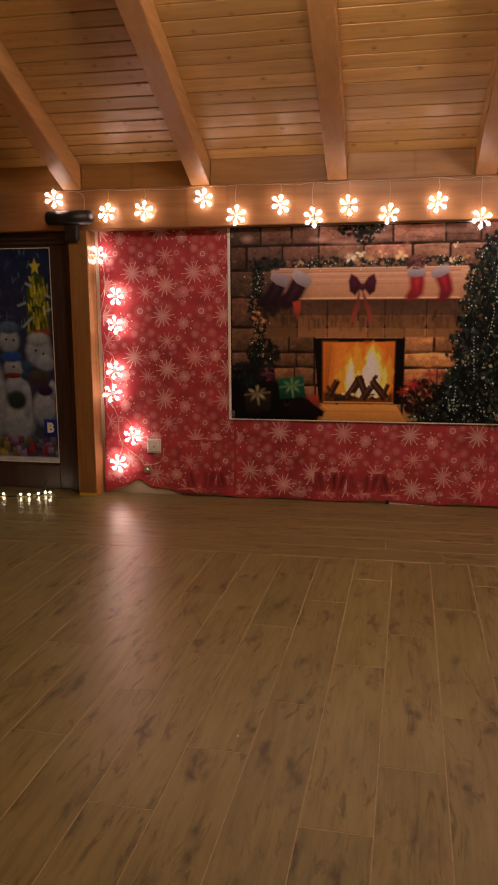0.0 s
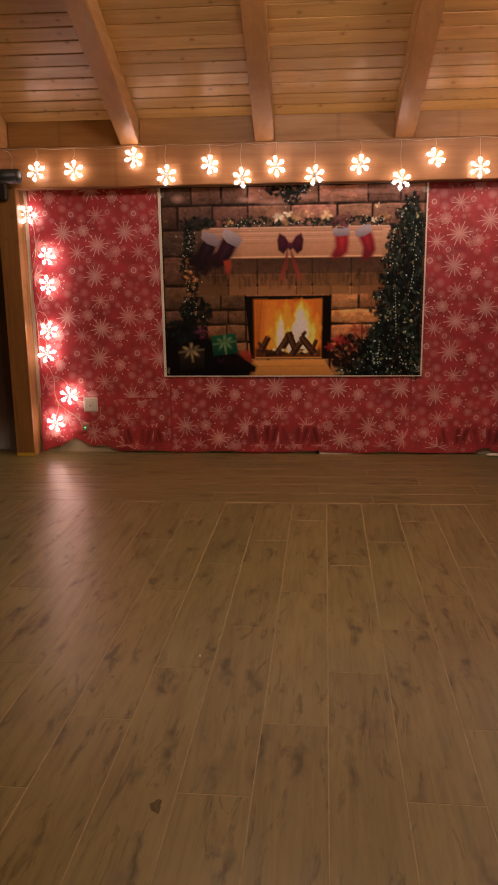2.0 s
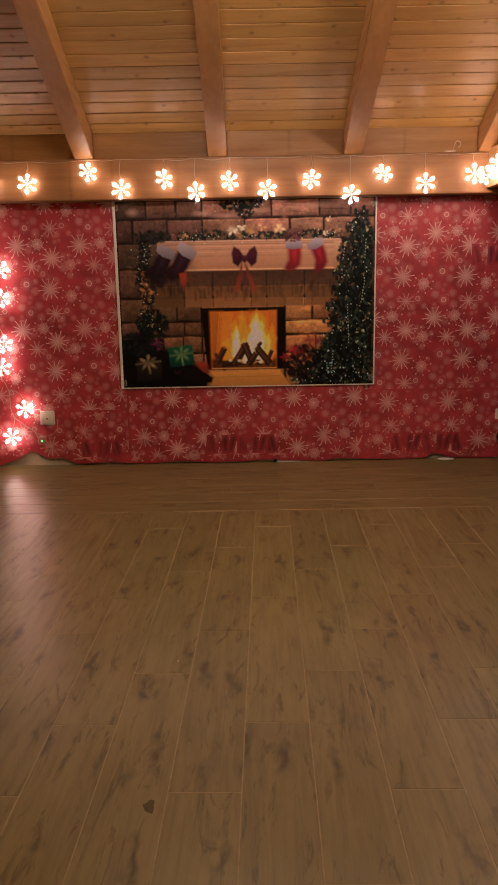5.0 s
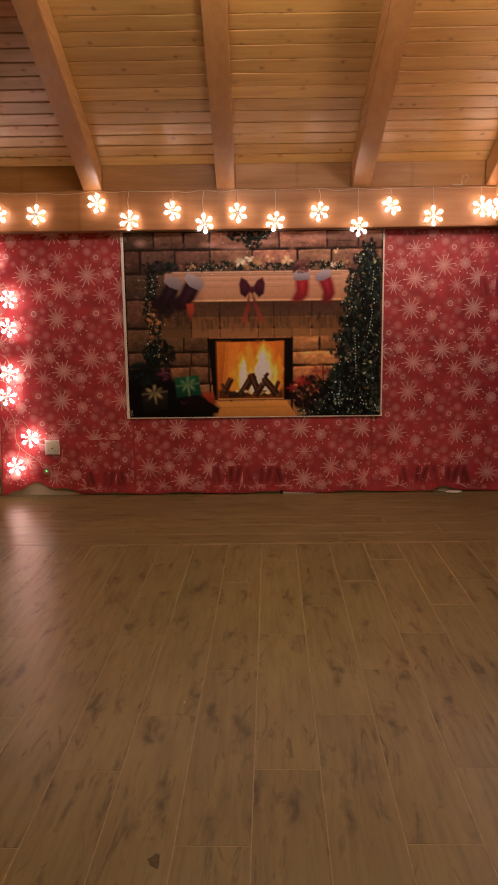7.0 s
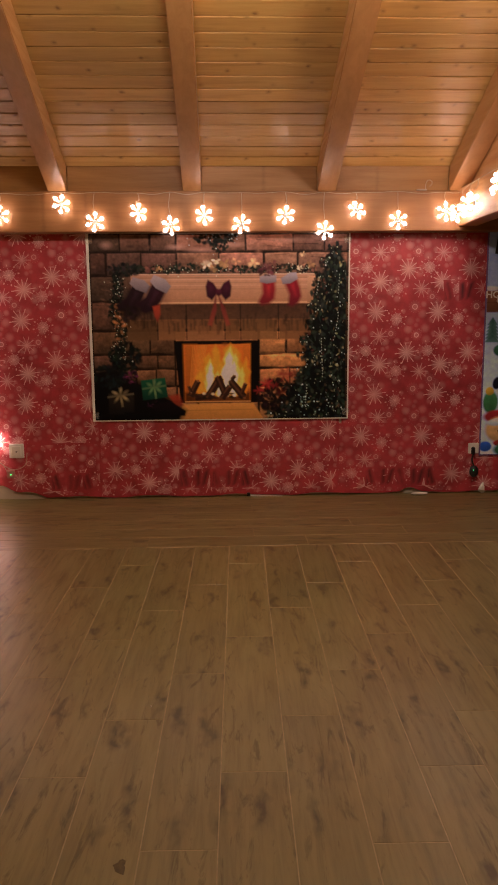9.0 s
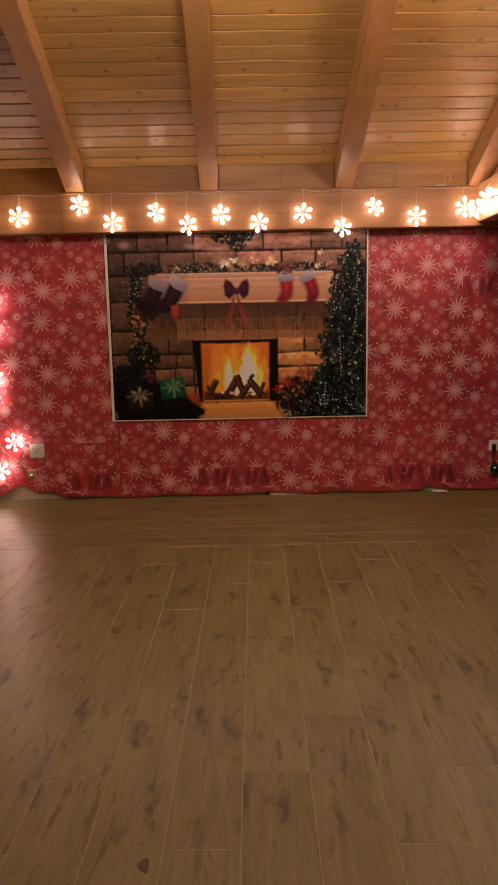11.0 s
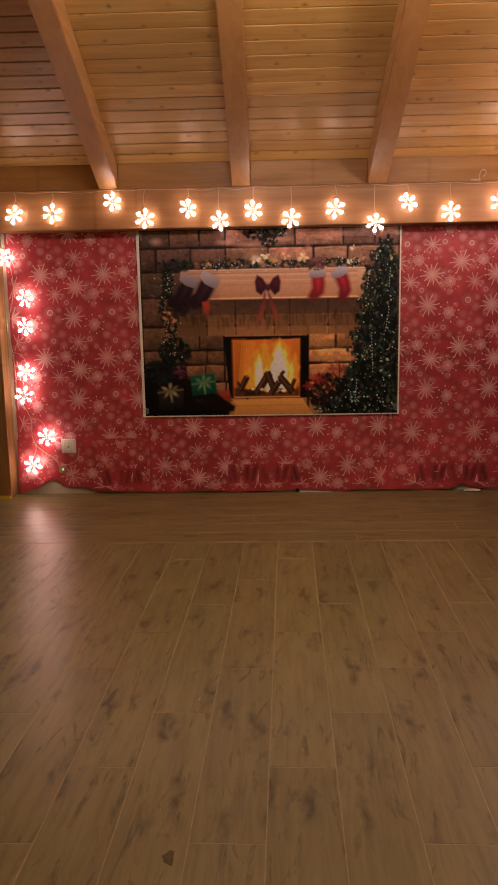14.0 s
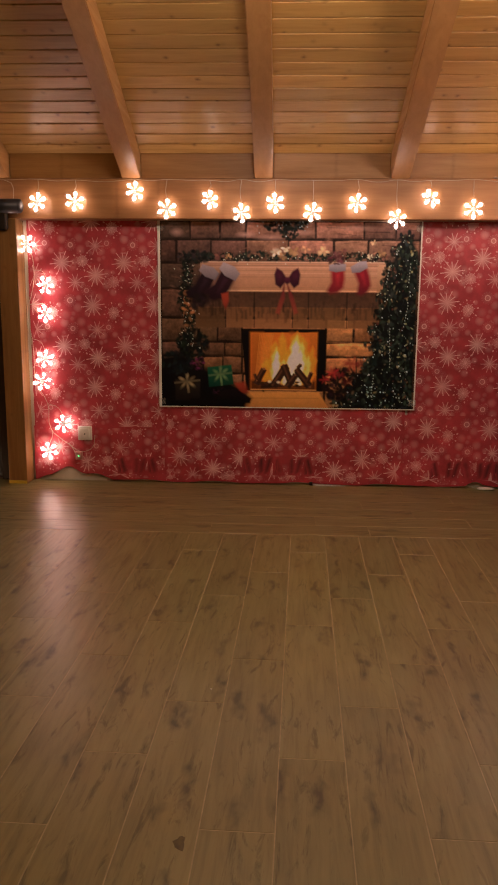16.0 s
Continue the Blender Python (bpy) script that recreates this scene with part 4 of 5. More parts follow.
def string_lights():
    rnd = random.Random(5)
    first = make_flake()
    spots = [(Vector((x, BEAM_Y - 0.040, z)), rnd.uniform(-12, 12), 0) for x, z in BEAM_FLAKES]
    spots += [(Vector((x, -0.068, z)), rnd.uniform(0, 60), 0) for x, z in WALL_FLAKES]
    spots += [(Vector((1.882 - 0.036, y, z)), rnd.uniform(-12, 12), -90) for y, z in SIDE_FLAKES]
    for k, (v, spin, turn) in enumerate(spots):
        loose = 0.4 if len(BEAM_FLAKES) <= k < len(BEAM_FLAKES) + len(WALL_FLAKES) else 1.0
        m = Matrix.Translation(v) @ pose(0, 0, 0, 0, 0, turn) @ pose(0, 0, 0, loose * rnd.uniform(-25, 25), 30 + spin, loose * rnd.uniform(-32, 32))
        if k == 0:
            first.matrix_basis = m
        else:
            copy_thing(first, m)
    # the main cable along the beam's upper edge, with a drop to each snowflake
    yy = BEAM_Y - 0.010
    cab = empty("light_cable", (0, 0, 0), "thin pale cable of the string lights, pinned along the beam", "cable")
    pts, xs = [], sorted(BEAM_FLAKES)
    for k, (x, z) in enumerate(xs):
        pts.append((x, yy, 2.434 + 0.004 * math.sin(k * 2.2)))
        if k + 1 < len(xs):
            pts.append(((x + xs[k + 1][0]) / 2, yy, 2.424 + 0.007 * math.cos(k * 1.7)))
    pts += [(1.862, yy - 0.01, 2.425), (1.870, -0.35, 2.44), (1.870, -0.8, 2.455), (1.870, -1.5, 2.45)]
    cable("main_cable", pts, 0.0019, M_WIRE, parent=cab)
    for k, (x, z) in enumerate(xs):
        cable("drop_cable", [(x, yy, 2.432), (x + rnd.uniform(-0.012, 0.012), yy - 0.004, (2.432 + z) / 2 + 0.03), (x, BEAM_Y - 0.038, z + 0.085)], 0.0024, M_WIRE, parent=cab)
    for y, z in SIDE_FLAKES:
        cable("drop_cable", [(1.870, y, 2.45), (1.862, y + rnd.uniform(-0.01, 0.01), (2.45 + z) / 2 + 0.03), (1.846, y, z + 0.085)], 0.0024, M_WIRE, parent=cab)
    side = empty("light_cable", (0, 0, 0), "thin pale cable looping down beside the post", "cable")
    cable("main_cable", [(-2.23, yy, 2.43), (-2.17, yy, 2.40), (-2.16, -0.165, 2.25), (-2.11, -0.12, 2.10), (-2.09, -0.05, 1.95), (-2.06, -0.045, 1.75), (-2.10, -0.045, 1.52), (-2.13, -0.045, 1.44), (-2.10, -0.045, 1.20), (-2.09, -0.045, 0.98), (-2.09, -0.045, 0.86), (-1.99, -0.05, 0.66), (-1.97, -0.05, 0.45), (-1.88, -0.05, 0.36), (-1.80, -0.05, 0.30), (-1.76, -0.04, 0.20)], 0.0026, M_WIRE, parent=side)
    for (x, z), (a, b) in zip(WALL_FLAKES[1:], ((-2.06, 1.75), (-2.12, 1.47), (-2.10, 1.20), (-2.09, 0.98), (-1.99, 0.66), (-1.97, 0.45))):
        cable("drop_cable", [(a, -0.045, b), ((a + x) / 2 + 0.02, -0.05, (b + z) / 2 + 0.05), (x, -0.055, z + 0.06)], 0.0022, M_WIRE, parent=side)
    cable("drop_cable", [(-1.80, -0.05, 0.30), (-1.72, -0.05, 0.26), (-1.62, -0.05, 0.30), (-1.60, -0.05, 0.40)], 0.0026, M_WIRE, parent=side)


string_lights()


# ---- left: post, door, bar speaker ----
def left_corner():
    post = thing("post", boxed(-2.303, -2.147, -0.175, -0.001, 0, BEAM_LOW - 0.001, bevel=0.006, seg=2), M_POST, "square pine post under the beam, lit by the string lights", "post", kind="structure")
    thing("warning_tape", boxed(-2.30, -2.15, -0.1785, -0.1755, 0.002, 0.028), M_YELLOW, "strip of yellow tape round the foot of the post", "tape")
    # door in its opening
    fr = empty("door_frame", (0, 0, 0), "dark stained wooden door frame set into the wall", "door frame", kind="structure")
    part("jamb", boxed(-2.42, DOOR_X1 - 0.001, -0.02, 0.12, 0, 2.05, bevel=0.004), M_DOOR, fr)
    part("jamb", boxed(DOOR_X0 + 0.001, -3.36, -0.02, 0.12, 0, 2.05, bevel=0.004), M_DOOR, fr)
    part("head", boxed(DOOR_X0 + 0.001, DOOR_X1 - 0.001, -0.02, 0.12, 2.051, DOOR_TOP - 0.001, bevel=0.004), M_DOOR, fr)
    part("architrave", boxed(DOOR_X0 - 0.03, -2.304, -0.046, -0.021, 2.085, 2.141, bevel=0.004), M_DOOR, fr)
    door = empty("door_1", (0, 0, 0), "closed dark wooden door with a Christmas picture on its panel", "door", kind="structure")
    part("stile", boxed(-2.545, -2.422, 0.005, 0.055, 0.01, 2.048, bevel=0.004), M_DOOR, door)
    part("stile", boxed(-3.358, -3.235, 0.005, 0.055, 0.01, 2.048, bevel=0.004), M_DOOR, door)
    part("rail", boxed(-3.234, -2.546, 0.005, 0.055, 0.01, 0.215, bevel=0.004), M_DOOR, door)
    part("rail", boxed(-3.234, -2.546, 0.005, 0.055, 2.035, 2.048, bevel=0.002), M_DOOR, door)
    part("panel", boxed(-3.234, -2.546, 0.025, 0.045, 0.216, 2.034), M_DOOR, door)
    # picture stuck to the door: plain shapes
    X0, X1, Z0, Z1 = -3.225, -2.552, 0.232, 2.03
    pic = thing("door_poster", boxed(X0, X1, 0.014, 0.018, Z0, Z1, bevel=0.001), M_PLASTIC, "night-blue poster with snowy shapes and golden tree on the door", "poster")
    c = Canvas(100, 270, 1.5, 3)
    c.rect(-5, -5, 105, 275, (34, 46, 66), (66, 60, 62), 2)
    for k in range(34):
        x, y = c.rnd.uniform(0, 98), c.rnd.uniform(0, 110)
        c.line([(x, y), (x + c.rnd.uniform(-3, 4), y - c.rnd.uniform(3, 12))], 1.2, (120, 128, 140), 1.5, 0.6)
    for k in range(70):
        c.blob(c.rnd.gauss(30, 22), c.rnd.uniform(10, 95), c.rnd.uniform(3, 9), c.rnd.uniform(2, 6), c.vary((64, 58, 80), 0.35), None, 0.9, 0.6, c.rnd.uniform(0, 3))
    # golden tree under a star
    c.poly([(77, 28), (90, 34), (97, 104), (66, 104), (68, 50)], (74, 78, 34), (96, 92, 34), 4)
    for k in range(120):
        x, y = c.rnd.uniform(68, 96), c.rnd.uniform(32, 104)
        c.line([(x, y), (x + c.rnd.uniform(-1, 2), y + c.rnd.uniform(6, 18))], c.rnd.uniform(1, 3), c.vary(c.rnd.choice(((176, 146, 34), (140, 124, 40), (44, 52, 30), (204, 176, 60))), 0.2), 1.5, 0.75)
    c.poly([(80 + (8 if k % 2 == 0 else 4) * math.sin(math.pi * k / 5), 22 - (11 if k % 2 == 0 else 5) * math.cos(math.pi * k / 5)) for k in range(10)], (196, 162, 50), None, 1.5)
    for x0, y0, x1, y1 in ((54, 70, 66, 66), (60, 97, 74, 84), (66, 42, 74, 46), (92, 56, 99, 60), (90, 78, 99, 74)):
        c.line([(x0, y0), (x1, y1)], 3, (164, 156, 146), 2, 0.8)
    # rounded snowy shapes, caps, scarves and boxes
    snow, dusk = (170, 158, 146), (112, 106, 104)
    c.poly([(74, 100), (95, 99), (97, 120), (72, 116)], (150, 66, 44), (110, 48, 36), 3)
    for x, y, rx, ry in ((80, 128, 20, 22), (40, 114, 16, 18), (44, 150, 15, 16), (46, 172, 17, 16), (84, 200, 18, 26), (46, 216, 26, 34), (60, 190, 8, 26), (14, 190, 20, 60), (96, 176, 6, 14), (88, 142, 14, 12)):
        c.blob(x, y, rx, ry, snow, dusk, 0.35)
    for x, y, rx, ry, col in ((80, 112, 17, 10, (178, 166, 152)), (40, 97, 16, 9, (96, 112, 120)), (42, 134, 16, 8, (58, 88, 142)), (43, 158, 15, 4, (146, 50, 44)), (78, 160, 17, 11, (88, 70, 58)), (86, 177, 12, 8, (62, 36, 62)), (46, 190, 15, 14, (54, 58, 52)), (62, 146, 8, 8, (66, 84, 104)), (60, 158, 7, 6, (54, 74, 98))):
        c.blob(x, y, rx, ry, col, tuple(v * 0.65 for v in col), 0.35)
    for x, y in ((44, 147), (76, 126), (86, 130), (36, 112), (46, 113)):
        c.blob(x, y, 2.0, 2.0, (40, 32, 30), None, 0.6)
    c.rect(82, 214, 104, 238, (40, 62, 112), (28, 44, 84), 2)
    for k in range(46):
        x, y = c.rnd.uniform(0, 100), c.rnd.uniform(236, 262)
        col = c.vary(c.rnd.choice(((124, 46, 66), (96, 40, 62), (140, 110, 120), (70, 76, 66), (146, 116, 54), (150, 44, 44))), 0.2)
        c.rect(x, y, x + c.rnd.uniform(5, 12), y + c.rnd.uniform(6, 14), col, tuple(v * 0.7 for v in col), 2, 0.85)
    c.rect(-5, 264, 105, 275, (176, 160, 146), None, 2)
    c.mottle(6, 0.14, 2)
    c.sheet("printed_picture", M_PRINT, pic, lambda x, y: (X0 + 0.006 + (X1 - X0 - 0.012) * x / 100, Z1 - 0.008 - (Z1 - Z0 - 0.016) * y / 270), 0.0132, tuple(1.7 * v for v in LAMP_WHITE))
    tx = text_mesh("block_letter", "B", 0.11, M_PLASTIC, pic, bold=0.006)
    tx.matrix_basis = pose(-2.620, 0.0125, 0.500, 90, 0, 0)
    # black bar speaker on a bracket, at the top of the post
    sp = empty("bar_speaker", (0, 0, 0), "black rounded bar speaker on a bracket above the post", "speaker")
    bm = bmesh.new()
    rod(bm, (-2.43, BEAM_Y - 0.065, 2.228), (-2.10, BEAM_Y - 0.065, 2.228), 0.055, 20)
    for x in (-2.43, -2.10):
        ball(bm, (x, BEAM_Y - 0.065, 2.228), 0.0548, 3, (0.55, 1, 1))
    part("housing", bm, M_BLACK, sp, smooth=True)
    part("bracket", boxed(-2.315, -2.20, BEAM_Y - 0.075, BEAM_Y - 0.027, 2.045, 2.20, bevel=0.02, seg=3), M_BLACK, sp)
    part("mounting_plate", boxed(-2.30, -2.215, BEAM_Y - 0.0275, BEAM_Y - 0.024, 2.05, 2.19), M_STEEL, sp)
    # box loudspeaker beside it
    ls = empty("loudspeaker", (0, 0, 0), "black box loudspeaker hung high on the wall", "speaker")
    cab = part("cabinet", boxed(-3.20, -2.895, -0.33, BEAM_Y - 0.002, 2.10, 2.40, bevel=0.02, seg=3), M_BLACK, ls)
    part("grille", boxed(-3.18, -2.915, -0.336, -0.331, 2.12, 2.38, bevel=0.002), M_BLACK, cab)
    # fairy lights on the floor
    fl = empty("fairy_lights", (0, 0, 0), "dark cable with small warm fairy lights lying on the floor", "string light")
    path = [(-3.05, -0.30, 0.008), (-2.93, -0.29, 0.010), (-2.84, -0.32, 0.008), (-2.775, -0.28, 0.012), (-2.70, -0.27, 0.010), (-2.63, -0.22, 0.012), (-2.57, -0.20, 0.014), (-2.53, -0.24, 0.008)]
    cable("cable", path, 0.005, M_GREENWIRE, parent=fl)
    cable("cable", [(-2.60, -0.21, 0.010), (-2.62, -0.16, 0.04), (-2.625, -0.10, 0.10)], 0.004, M_GREENWIRE, parent=fl)
    for x, y in ((-2.92, -0.30), (-2.77, -0.29), (-2.70, -0.285), (-2.635, -0.245), (-2.595, -0.20), (-2.56, -0.185)):
        part("bulb", ball(bmesh.new(), (x, y, 0.022), 0.010, 1), M_FAIRY, fl, smooth=True)
    # wall socket, adaptor and box behind the torn paper
    so = empty("wall_socket", (0, 0, 0), "white socket in a hole torn in the wrapping paper", "socket")
    plate = part("face_plate", boxed(-1.745, -1.625, -0.052, -0.030, 0.355, 0.475, bevel=0.008, seg=2), M_PLASTIC, so)
    part("insert", boxed(-1.725, -1.645, -0.0560, -0.0525, 0.375, 0.455, bevel=0.006, seg=2), M_PLASTIC, so)
    part("slot", boxed(-1.690, -1.678, -0.0572, -0.0562, 0.405, 0.415), M_BLACK, plate)
    ad = empty("power_adaptor", (0, 0, 0), "pale plug adaptor with a small green indicator", "adaptor")
    shell = part("housing", boxed(-1.770, -1.705, -0.075, -0.035, 0.190, 0.262, bevel=0.012, seg=2), M_TORN, ad)
    part("indicator", ball(bmesh.new(), (-1.735, -0.077, 0.225), 0.007, 1), M_LED, shell)
    thing("junction_plate", boxed(-1.655, -1.622, -0.010, -0.001, 0.06, 0.10, bevel=0.003), M_BLACK, "small black cover on the bare wall foot", "cover")


M_TORN = plain("pinkish adaptor plastic", (0.50, 0.20, 0.17), 0.5)


def text_mesh(name, text, size, mat, parent, extrude=0.0006, bold=0.0):
    cu = bpy.data.curves.new(name, "FONT")
    cu.offset = bold
    cu.body, cu.size, cu.extrude, cu.align_x, cu.resolution_u = text, size, extrude, "CENTER", 3
    cu.materials.append(mat)
    tmp = bpy.data.objects.new("tmp", cu)
    scene.collection.objects.link(tmp)
    me = bpy.data.meshes.new_from_object(tmp.evaluated_get(bpy.context.evaluated_depsgraph_get()))
    bpy.data.objects.remove(tmp)
    ob = new(name, me)
    ob.parent = parent
    return ob


left_corner()


# ---- right: banner, plug, painted stand with red lights ----
def right_side():
    X0, X1, Z0, Z1 = 2.162, 3.06, 0.318, 2.165
    ban = thing("door_banner", boxed(X0, X1, -0.034, -0.030, Z0, Z1, bevel=0.001), M_BORDER, "printed Christmas banner with a snowy scene and purple border", "banner")
    c = Canvas(180, 390, 1.1, 8)
    c.rect(-5, -5, 190, 400, (128, 124, 150), (184, 174, 178), 2)
    c.blob(80, 45, 84, 50, (176, 164, 168), (150, 144, 160), 0.8)
    for k in range(30):
        c.blob(c.rnd.uniform(0, 180), c.rnd.uniform(130, 390), c.rnd.uniform(8, 30), c.rnd.uniform(3, 9), c.rnd.choice(((196, 186, 186), (150, 144, 164))), None, 0.9, 0.6)
    # brown sign on a stake, with snow on it
    c.rect(0, 97, 180, 138, (132, 78, 50), (96, 56, 38), 2)
    for y in (108, 121):
        c.line([(0, y), (180, y + 1)], 1.2, (88, 50, 34), 2, 0.7)
    for x in range(0, 180, 22):
        c.blob(x + 8, 97, 15, 5, (196, 178, 176), None, 0.5)
    c.line([(30, 138), (27, 205)], 5, (124, 84, 64), 2)
    for k in range(6):
        c.poly([(12, 146 + k * 6), (3 - k, 160 + k * 6), (21 + k, 160 + k * 6)], (52, 76, 58), (92, 104, 92), 2)
    # plain rounded shapes in the picture's colours
    for x, y, rx, ry, col, a in ((100, 150, 34, 24, (158, 52, 46), 0), (84, 142, 38, 9, (196, 184, 176), -0.2), (108, 186, 40, 40, (196, 184, 178), 0), (50, 214, 18, 24, (158, 48, 40), 0.3), (52, 238, 26, 18, (150, 44, 40), 0), (27, 204, 13, 11, (62, 92, 62), 0),
                                 (62, 262, 32, 30, (176, 104, 62), 0), (54, 244, 20, 8, (34, 44, 62), 0.1), (24, 262, 8, 12, (34, 28, 32), 0.2), (60, 292, 26, 10, (44, 52, 104), 0), (56, 312, 22, 24, (170, 120, 84), 0), (80, 306, 12, 20, (62, 100, 62), 0),
                                 (14, 296, 14, 22, (70, 108, 62), 0), (12, 276, 8, 8, (206, 150, 54), 0), (36, 322, 36, 14, (156, 44, 40), 0), (36, 346, 32, 26, (206, 150, 92), 0), (38, 330, 32, 8, (204, 188, 172), -0.15), (38, 370, 18, 7, (156, 46, 40), 0),
                                 (52, 382, 32, 14, (60, 96, 62), 0), (66, 356, 9, 22, (58, 94, 60), 0.6), (8, 376, 12, 10, (56, 84, 140), 0), (84, 352, 12, 8, (58, 84, 142), 0), (90, 372, 16, 9, (190, 176, 176), 0)):
        c.blob(x, y, rx, ry, col, tuple(v * 0.72 for v in col), 0.25, 1.0, a)
    for x, y, r in ((60, 264, 4.5), (48, 244, 6), (64, 245, 6), (30, 348, 1.8), (46, 347, 1.8)):
        c.blob(x, y, r, r, (28, 24, 30), None, 0.4)
    c.mottle(8, 0.12, 2)
    c.sheet("printed_picture", M_PRINT, ban, lambda x, y: (X0 + 0.012 + (X1 - X0 - 0.024) * x / 180, Z1 - 0.012 - (Z1 - Z0 - 0.024) * y / 390), -0.0346, LAMP_WHITE)
    y = -0.0352
    for text, size, x, z, mat, sh in (("Merry", 0.190, 2.440, 1.950, M_BLACK, 0.25), ("Christmas", 0.175, 2.640, 1.776, M_INKRED, 0.25), ("HO", 0.078, 2.225, 1.625, M_PLASTIC, 0), ("HO", 0.078, 2.315, 1.590, M_PLASTIC, 0), ("HO", 0.078, 2.41, 1.618, M_PLASTIC, 0)):
        ob = text_mesh("lettering", text, size, mat, ban, bold=0.004 if sh else 0.002)
        ob.matrix_basis = pose(x, y, z, 90, 0, 0) @ Matrix(((1, sh, 0, 0), (0, 1, 0, 0), (0, 0, 1, 0), (0, 0, 0, 1)))
    # black plug with its cable and power brick
    pl = empty("power_supply", (0, 0, 0), "black plug-in power supply with a green light, hanging on its cable", "power supply")
    part("socket_plate", boxed(2.075, 2.165, -0.030, -0.012, 0.335, 0.425, bevel=0.006), M_PLASTIC, pl, "cream socket plate")
    part("plug", boxed(2.095, 2.125, -0.062, -0.031, 0.330, 0.395, bevel=0.008), M_BLACK, pl)
    cable("lead", [(2.11, -0.05, 0.335), (2.10, -0.055, 0.29), (2.115, -0.055, 0.24)], 0.006, M_BLACK, parent=pl)
    brick = part("brick", ball(bmesh.new(), (2.118, -0.06, 0.19), 0.045, 3, (0.85, 0.6, 1.15)), M_BLACK, pl, smooth=True)
    part("indicator", ball(bmesh.new(), (2.105, -0.090, 0.205), 0.006, 1), M_LED, brick)
    # painted wooden screen with a glazed upper part, standing under the side beam
    st = empty("display_screen", (0, 0, 0), "cream painted wooden screen with glazed upper frame", "screen")
    sx, sy = 1.992, -1.392
    for x0 in (sx, sx + 0.50, sx + 0.99):
        part("leg", boxed(x0, x0 + 0.058, sy, sy + 0.050, 0, 0.535, bevel=0.005), M_WHITEWOOD, st)
    part("kick_panel", boxed(sx + 0.060, sx + 0.988, sy + 0.014, sy + 0.030, 0.05, 0.52, bevel=0.002), M_WHITEWOOD, st)
    part("apron", boxed(sx - 0.006, sx + 1.054, sy - 0.012, sy + 0.056, 0.536, 0.800, bevel=0.006), M_WHITEWOOD, st)
    for x0 in (sx - 0.008, sx + 0.985):
        part("upright", boxed(x0, x0 + 0.072, sy, sy + 0.045, 0.801, 2.17, bevel=0.005), M_WHITEWOOD, st)
    part("rail", boxed(sx + 0.065, sx + 0.984, sy, sy + 0.045, 0.801, 0.86, bevel=0.004), M_WHITEWOOD, st)
    part("rail", boxed(sx + 0.065, sx + 0.984, sy, sy + 0.045, 2.13, 2.17, bevel=0.004), M_WHITEWOOD, st)
    part("pane", boxed(sx + 0.065, sx + 0.984, sy + 0.018, sy + 0.024, 0.861, 2.129), M_GLASS, st, "dusty greenish glass pane")
    # red string lights round the stand
    rs = empty("red_string_lights", (0, 0, 0), "dark cable with round red bulbs trimming the painted screen", "string light")
    ex = sx - 0.012
    zs = [2.52, 2.42, 2.33, 2.20, 2.08, 1.93, 1.76, 1.62, 1.41, 1.30, 1.10]
    cable("cable", [(ex + 0.012 * math.sin(k * 2.1) - 0.09 * max(0.0, min(1.0, (z - 2.1) * 6)), sy - 0.03, z) for k, z in enumerate(zs)] + [(ex, sy - 0.02, 0.815), (ex + 0.03, sy - 0.036, 0.78), (ex + 0.12, sy - 0.036, 0.73), (ex + 0.4, sy - 0.03, 0.76), (ex + 0.9, sy - 0.03, 0.74)], 0.003, M_GREENWIRE, parent=rs)
    for k, z in enumerate(zs):
        part("bulb", ball(bmesh.new(), (ex - 0.008 + 0.012 * math.sin(k * 2.1) - 0.09 * max(0.0, min(1.0, (z - 2.1) * 6)), sy - 0.04, z), 0.010, 1), M_RED, rs, smooth=True)
    for dx, z in ((0.0, 0.805), (0.055, 0.770), (0.10, 0.738), (0.22, 0.74), (0.40, 0.765), (0.6, 0.75), (0.8, 0.745)):
        part("bulb", ball(bmesh.new(), (ex + dx, sy - 0.045, z), 0.010, 1), M_RED, rs, smooth=True)
    # white snowflakes that hang on the stand's edge
    src = [o for o in scene.objects if o.name == "snowflake_light"][0]
    for z in (1.82,):
        copy_thing(src, Matrix.Translation((ex + 0.012, sy - 0.06, z)) @ pose(0, 0, 0, 0, 12, 70))
    # screw hook on the beam
    hook = empty("screw_hook", (0, 0, 0), "small white screw hook on top of the beam", "hook")
    cable("hook", [(1.615, BEAM_Y + 0.01, 2.452), (1.615, BEAM_Y - 0.004, 2.50), (1.640, BEAM_Y - 0.004, 2.525), (1.662, BEAM_Y - 0.004, 2.500), (1.640, BEAM_Y - 0.004, 2.475)], 0.0026, M_WIRE, parent=hook)
    part("plate", boxed(1.545, 1.625, BEAM_Y - 0.003, BEAM_Y + 0.02, 2.448, 2.459, bevel=0.003), M_WIRE, hook)
    # scraps at the foot of the wall
    bm = bmesh.new()
    for k in range(6):
        x = 0.235 + k * 0.045
        box(bm, x, x + 0.046, -0.046 - 0.002 * (k % 2), -0.043 - 0.002 * (k % 2), 0.002, 0.014 - 0.0018 * k)
    thing("torn_paper_edge", bm, M_PLASTIC, "white torn paper edge along the floor", "paper scrap")
    thing("cable_clip", boxed(0.205, 0.232, -0.055, -0.040, 0.004, 0.034, bevel=0.004), M_BLACK, "small black clip at the foot of the wall", "clip")
    bm = bmesh.new()
    ball(bm, (1.655, -0.085, 0.013), 0.075, 2, (1, 0.4, 0.16))
    thing("paper_tag", bm, M_PLASTIC, "small white paper scrap on the floor by the wall", "paper scrap", smooth=True)
    bm = bmesh.new()
